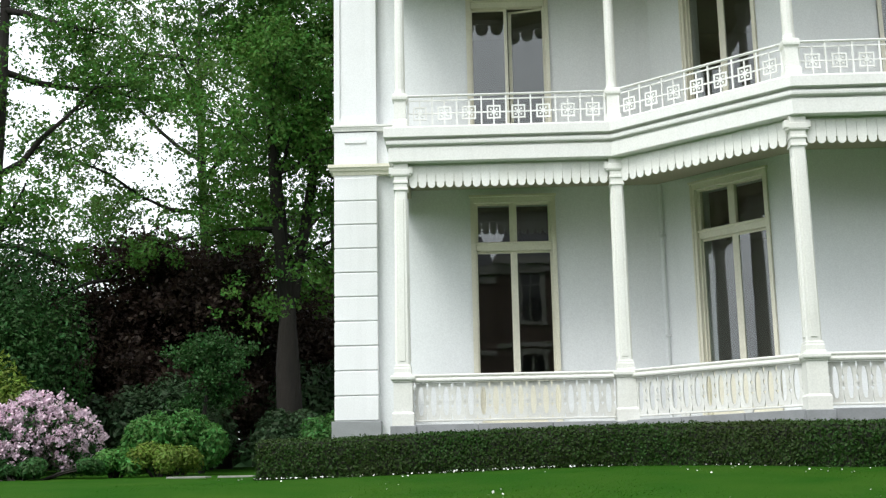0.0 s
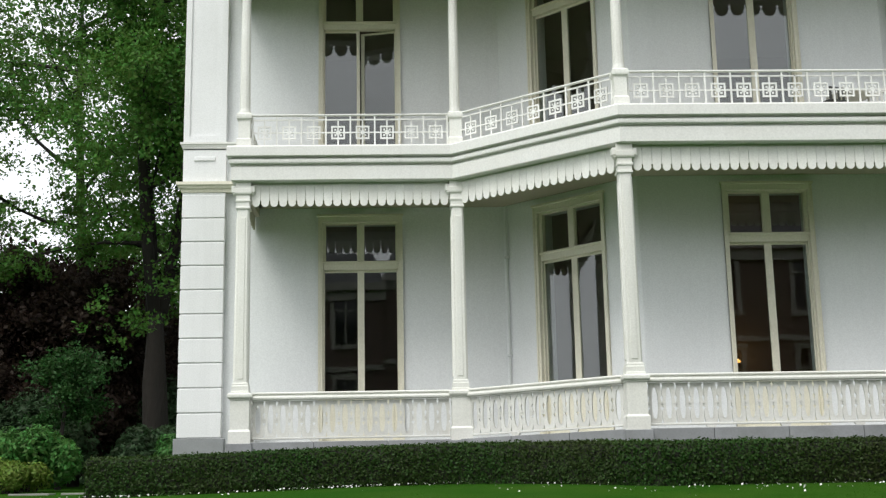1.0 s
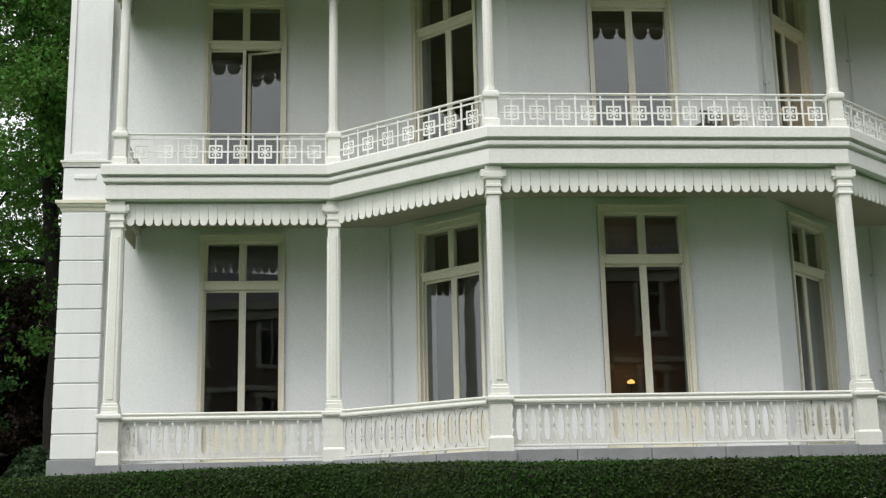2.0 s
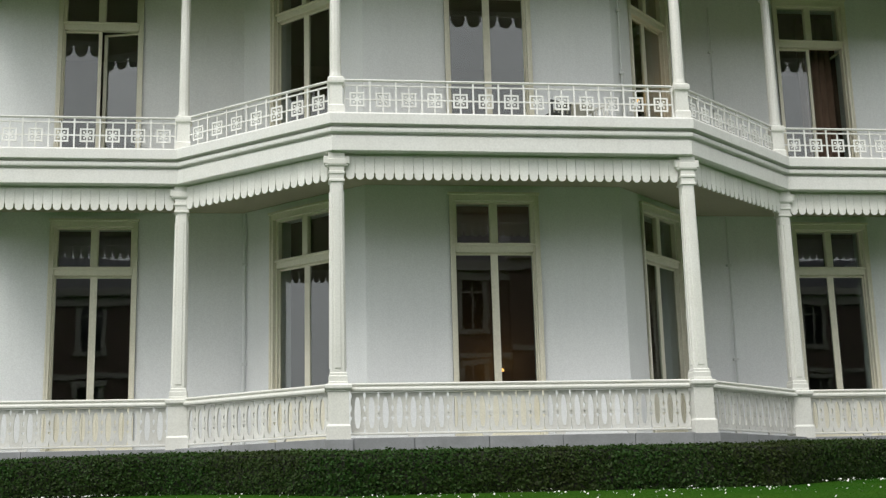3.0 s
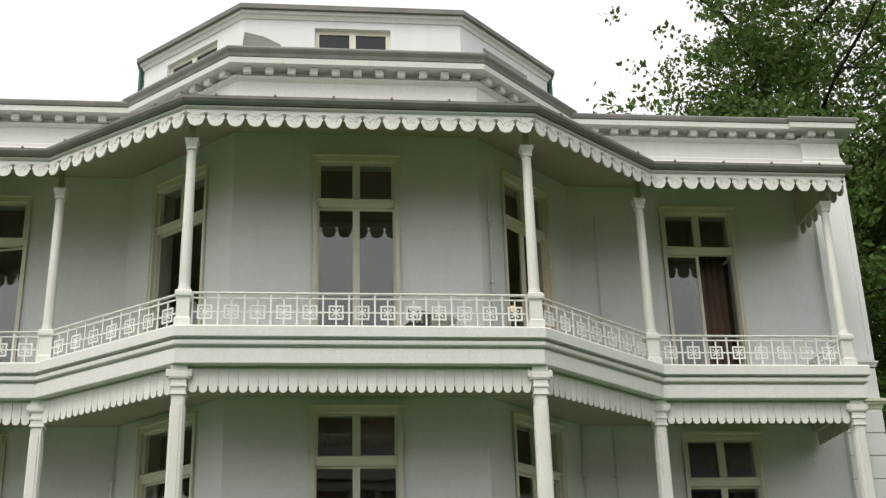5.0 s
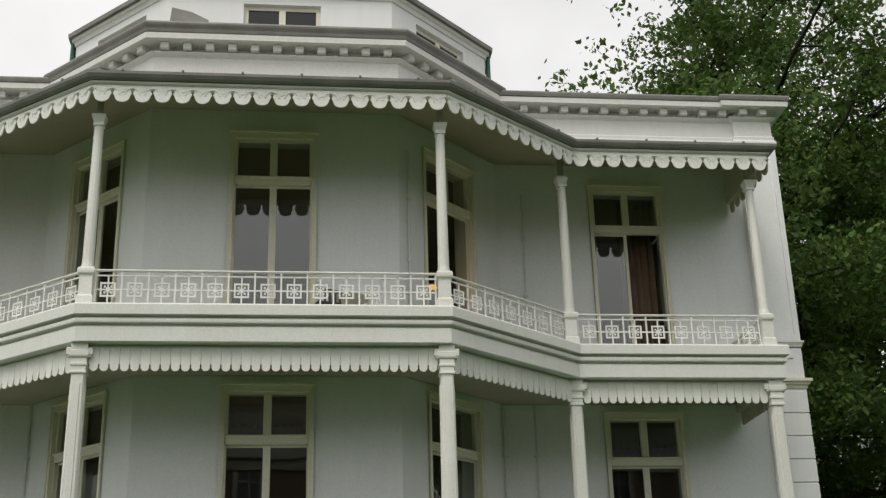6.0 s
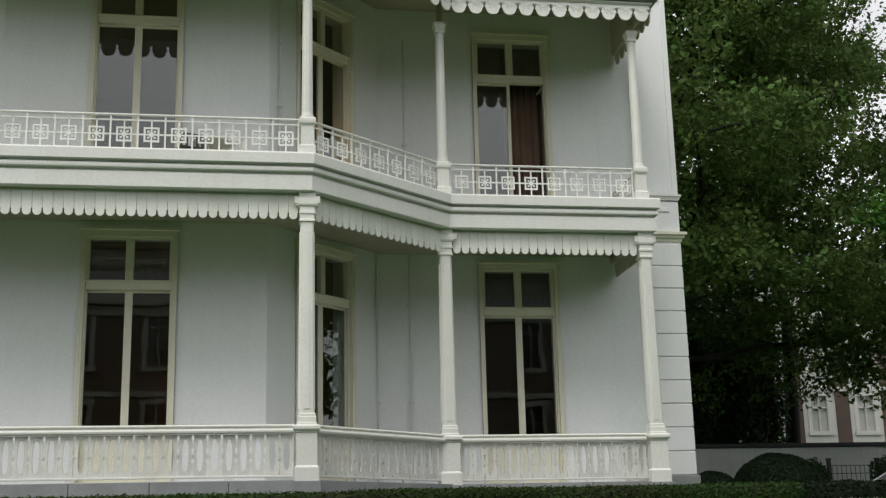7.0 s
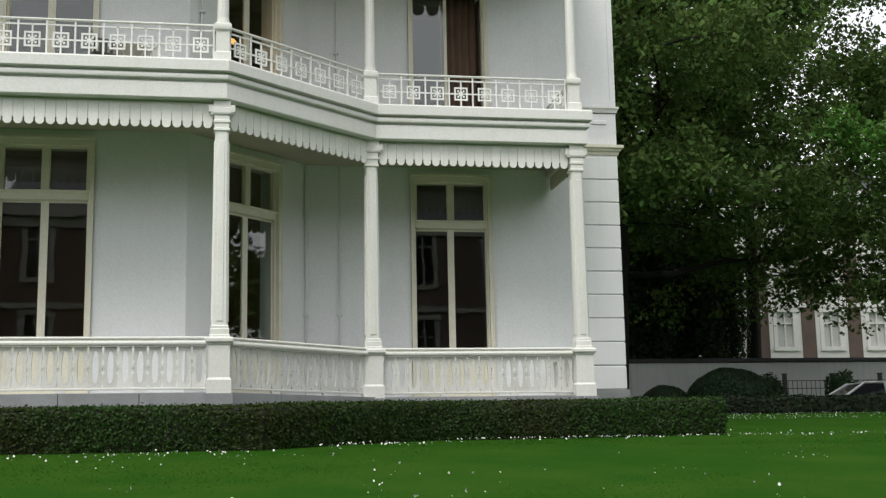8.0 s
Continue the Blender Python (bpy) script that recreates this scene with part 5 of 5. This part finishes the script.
def fence():
    z = ground_z(32, 45)
    root = tagged(empty("fence", (29.35, 45.2, z)), "low dark fence with posts and mesh panels", "fence")
    for i in range(18):
        bm = bmesh.new()
        box(bm, 2.0 * i - 0.07, 2.0 * i + 0.07, -0.07, 0.07, 0, 1.35, 0.01)
        box(bm, 2.0 * i - 0.09, 2.0 * i + 0.09, -0.09, 0.09, 1.352, 1.39, 0.01)
        part("post", bm, DARKIRON, root)
    bm = bmesh.new()
    box(bm, -0.008, 0.008, -0.01, 0.01, 0.15, 1.12)
    upright = mesh_of("upright", bm, DARKIRON)
    bm = bmesh.new()
    box(bm, 0.07, 1.93, -0.012, 0.012, 0.0, 0.025)
    rail = mesh_of("rail", bm, DARKIRON)
    for i in range(18):
        for k in range(10):
            again("upright", upright, root, Matrix.Translation((2.0 * i + 0.13 + 0.19 * k, 0, 0)))
        for zz in (0.15, 0.45, 0.8, 1.1):
            again("rail", rail, root, Matrix.Translation((2.0 * i, 0, zz)))


fence()


def parked_car(x, y, z):
    root = tagged(empty("car", (x, y, z)), "silver hatchback parked behind the far hedge", "car")
    bm = bmesh.new()
    side = [(-2.1, 0.35), (-2.15, 0.6), (-2.05, 0.85), (-1.3, 0.95), (1.75, 1.0), (2.05, 0.85), (2.1, 0.4)]
    plate(bm, side, -0.85, 0.85)
    part("body", bm, CARPAINT, root)
    bm = bmesh.new()
    cab = [(-1.35, -0.8, 0.94), (1.85, -0.8, 0.98), (1.45, -0.62, 1.42), (-0.45, -0.62, 1.45)]
    a = [bm.verts.new(c) for c in cab]
    b = [bm.verts.new((c[0], -c[1], c[2])) for c in cab]
    bm.faces.new(a)
    bm.faces.new(b[::-1])
    for i in range(4):
        j = (i + 1) % 4
        bm.faces.new((a[i], b[i], b[j], a[j]))
    part("windows", bm, DARKGLASS, root, "dark car glass")
    bm = bmesh.new()
    for s in (-1, 1):
        for p, q in (((-1.4, 0.93), (-0.45, 1.47)), ((-0.45, 1.47), (0.5, 1.5)), ((0.5, 1.5), (1.5, 1.43)), ((1.5, 1.43), (1.95, 0.98)), ((0.35, 0.95), (0.35, 1.48))):
            tube(bm, [(p[0], s * (0.82 if p[1] < 1 else 0.64), p[1]), (q[0], s * (0.82 if q[1] < 1 else 0.64), q[1])], [0.045, 0.045], 6)
    slab(bm, [(-0.42, -0.63), (1.48, -0.61), (1.48, 0.61), (-0.42, 0.63)], 1.44, 1.49)
    part("roof", bm, CARPAINT, root)
    for u in (-1.35, 1.3):
        for s in (-1, 1):
            bm = bmesh.new()
            lathe(bm, [(0.26, -0.1), (0.32, -0.08), (0.32, 0.08), (0.26, 0.1)], 18)
            bm.transform(Matrix.Translation((u, s * 0.78, 0.32)) @ Matrix.Rotation(math.pi / 2, 4, "X"))
            wheel = part("wheel", bm, RUBBER, root)
            bm = bmesh.new()
            lathe(bm, [(0.19, -0.11), (0.19, 0.11)], 12)
            bm.transform(Matrix.Translation((u, s * 0.78, 0.32)) @ Matrix.Rotation(math.pi / 2, 4, "X"))
            part("rim", bm, CARPAINT, wheel)


parked_car(33.1, 42.2, ground_z(36, 42.2))


def townhouse(name, x0, x1, y, z0, z1, face, body, trim, storeys, bays, label, group="", wh=0.62, pilaster=None, pane=DARKGLASS):
    """A plain terrace front with recessed windows, bands and a cornice; face -1 looks towards -y, 1 towards +y."""
    root = tagged(empty(name, ((x0 + x1) / 2, y, z0)), label, "house", group=group)
    w, h = x1 - x0, (z1 - z0)
    turn = Matrix.Identity(4) if face < 0 else Matrix.Rotation(math.pi, 4, "Z")
    sh = h / storeys
    bw = w / bays
    holes = []
    for s in range(storeys):
        for b in range(bays):
            c = (b + 0.5) * bw
            holes.append((c - 0.55, c + 0.55, s * sh + 0.28 * sh, s * sh + (0.28 + wh) * sh))
    ob = wall("wall", (-w / 2, 0), (w / 2, 0), 0, h, holes, 0.35, body, root)
    ob.matrix_basis = turn
    bm = bmesh.new()
    box(bm, -w / 2, w / 2, 0.36, 9, 0, h)
    ob = part("back_rooms", bm, DARKGLASS, root)
    ob.matrix_basis = turn
    for a, b, c, d in holes:
        bm = bmesh.new()
        u0, u1 = a - w / 2, b - w / 2
        for q in ((u0 - 0.17, u0 + 0.06), (u1 - 0.06, u1 + 0.17)):
            box(bm, *q, -0.05, 0.1, c - 0.1, d)
        box(bm, u0 - 0.25, u1 + 0.25, -0.1, 0.1, d - 0.05, d + 0.2)
        box(bm, u0 - 0.22, u1 + 0.22, -0.12, 0.1, c - 0.18, c + 0.05)
        box(bm, u0 + 0.06, u1 - 0.06, 0.0, 0.08, (c + 2 * d) / 3 - 0.04, (c + 2 * d) / 3 + 0.04)
        box(bm, (u0 + u1) / 2 - 0.035, (u0 + u1) / 2 + 0.035, 0.0, 0.08, c + 0.05, d - 0.05)
        win = part("window", bm, trim, root)
        win.matrix_basis = turn
        bm = bmesh.new()
        box(bm, u0, u1, 0.12, 0.14, c, d)
        part("pane", bm, pane, win)
    if pilaster:
        for b in range(bays + 1):
            bm = bmesh.new()
            c = -w / 2 + b * bw
            box(bm, max(-w / 2, c - 0.42), min(w / 2, c + 0.42), -0.07, 0.05, 0, h - 0.82)
            ob = part("pilaster", bm, pilaster, root, "dark brick pilaster")
            ob.matrix_basis = turn
    bm = bmesh.new()
    for s in range(1, storeys):
        box(bm, -w / 2, w / 2, -0.12, 0.02, s * sh - 0.12, s * sh + 0.12)
    box(bm, -w / 2 - 0.1, w / 2 + 0.1, -0.35, 0.3, h - 0.35, h + 0.05)
    box(bm, -w / 2 - 0.1, w / 2 + 0.1, -0.15, 0.3, h - 0.8, h - 0.36)
    ob = part("cornice", bm, trim, root)
    ob.matrix_basis = turn
    bm = bmesh.new()
    a = [(-w / 2, 0.0, h + 0.05), (w / 2, 0.0, h + 0.05), (w / 2, 9, h + 0.05), (-w / 2, 9, h + 0.05)]
    t = [(-w / 2 + 0.6, 1.6, h + 1.9), (w / 2 - 0.6, 1.6, h + 1.9), (w / 2 - 0.6, 7.4, h + 1.9), (-w / 2 + 0.6, 7.4, h + 1.9)]
    a, t = [bm.verts.new(v) for v in a], [bm.verts.new(v) for v in t]
    bm.faces.new(t)
    for i in range(4):
        j = (i + 1) % 4
        bm.faces.new((a[i], a[j], t[j], t[i]))
    ob = part("roof", bm, SLATE, root)
    ob.matrix_basis = turn
    return root


for i, (x0, x1) in enumerate(((28, 40.2), (40.2, 48.8), (48.8, 58), (58, 70), (70, 84))):
    townhouse("townhouse", x0, x1, 66 + 0.3 * (i % 2), 1.9, 14.5 + (i % 2), -1, RENDER_WHITE, RENDER_WHITE, 4, max(2, round((x1 - x0) / 2.9)), "distant white townhouse with brick pilasters and drawn blinds", group="townhouses beyond the wall", pilaster=BRICK, pane=BLIND)
for i, (x0, x1) in enumerate(((-15, 0), (0, 14), (14, 29), (29, 44), (44, 60))):
    townhouse("townhouse", x0, x1, -13.0 - 0.2 * (i % 2), -1.35, 11.2 + 0.5 * (i % 3), 1, BRICK, DIMMED_TRIM, 3, 4, "brown brick townhouse with white window surrounds", group="terrace facing the villa")


# ---- lawn details ----
def petals():
    rng = np.random.default_rng(81)
    spots = []
    for _ in range(150):
        x, y = rng.uniform(-4, 26), rng.uniform(11, 22)
        k = rng.integers(1, 6)
        spots.append(np.stack([x + rng.normal(0, 0.16, k), y + rng.normal(0, 0.3, k)], axis=1))
    for k in range(150):
        u = rng.random()
        x = -4 + 27 * u
        y = 20.0 if x < 1.6 or x > 13.4 else (17.6 if 4.2 < x < 10.7 else 18.8)
        q = rng.integers(2, 8)
        spots.append(np.stack([x + rng.normal(0, 0.4, q), y - 0.1 - abs(rng.normal(0, 0.55, q))], axis=1))
    for k in range(240):
        x, y = rng.uniform(19.5, 45), rng.uniform(30, 37.5)
        q = rng.integers(3, 9)
        spots.append(np.stack([x + rng.normal(0, 0.5, q), y + rng.normal(0, 0.5, q)], axis=1))
    p = np.concatenate(spots)
    z = np.array([ground_z(a, b) for a, b in p]) + 0.045
    c = np.column_stack([p, z])
    ob = cards("fallen_petals", c, 0.016, PETAL, None, rng, flat=1.5, aspect=0.8)
    tagged(ob, "white petals and daisies scattered on the lawn", "petals", kind="stuff")


petals()


def stepping_stones():
    for x, y, w in ((-6.6, 25.6, 0.8), (-5.6, 25.5, 0.7)):
        bm = bmesh.new()
        box(bm, -w / 2, w / 2, -0.25, 0.25, -0.05, 0.025, 0.015)
        ob = tagged(part("stepping_stone", bm, STEP), "flat weathered grey stone slab at the lawn's edge", "stone slab", group="stone slabs")
        ob.location = (x, y, ground_z(x, y))


stepping_stones()


def grass():
    rng = np.random.default_rng(82)
    n = 130000
    x = rng.uniform(-6, 26, n)
    y = 9.5 + 14.5 * rng.random(n) ** 0.9
    ok = (y < 20.2) | (x > 19) | (x < -4.6)
    x, y = x[ok], y[ok]
    n = len(x)
    z = np.array([ground_z(a, b) for a, b in zip(x, y)])
    h = rng.uniform(0.004, 0.013, n)
    a = rng.uniform(0, 2 * math.pi, n)
    w = 0.006
    co = np.empty((n, 3, 3), np.float32)
    co[:, 0] = np.column_stack([x - w * np.cos(a), y - w * np.sin(a), z - 0.01])
    co[:, 1] = np.column_stack([x + w * np.cos(a), y + w * np.sin(a), z - 0.01])
    co[:, 2] = np.column_stack([x + rng.normal(0, 0.035, n), y + rng.normal(0, 0.035, n), z + h])
    me = bpy.data.meshes.new("grass")
    me.vertices.add(3 * n)
    me.vertices.foreach_set("co", co.ravel())
    me.loops.add(3 * n)
    me.loops.foreach_set("vertex_index", np.arange(3 * n, dtype=np.int32))
    me.polygons.add(n)
    me.polygons.foreach_set("loop_start", (3 * np.arange(n)).astype(np.int32))
    me.update(calc_edges=True)
    me.materials.append(BLADE)
    tagged(new("grass", me), "short green lawn grass", "grass", kind="stuff")


grass()
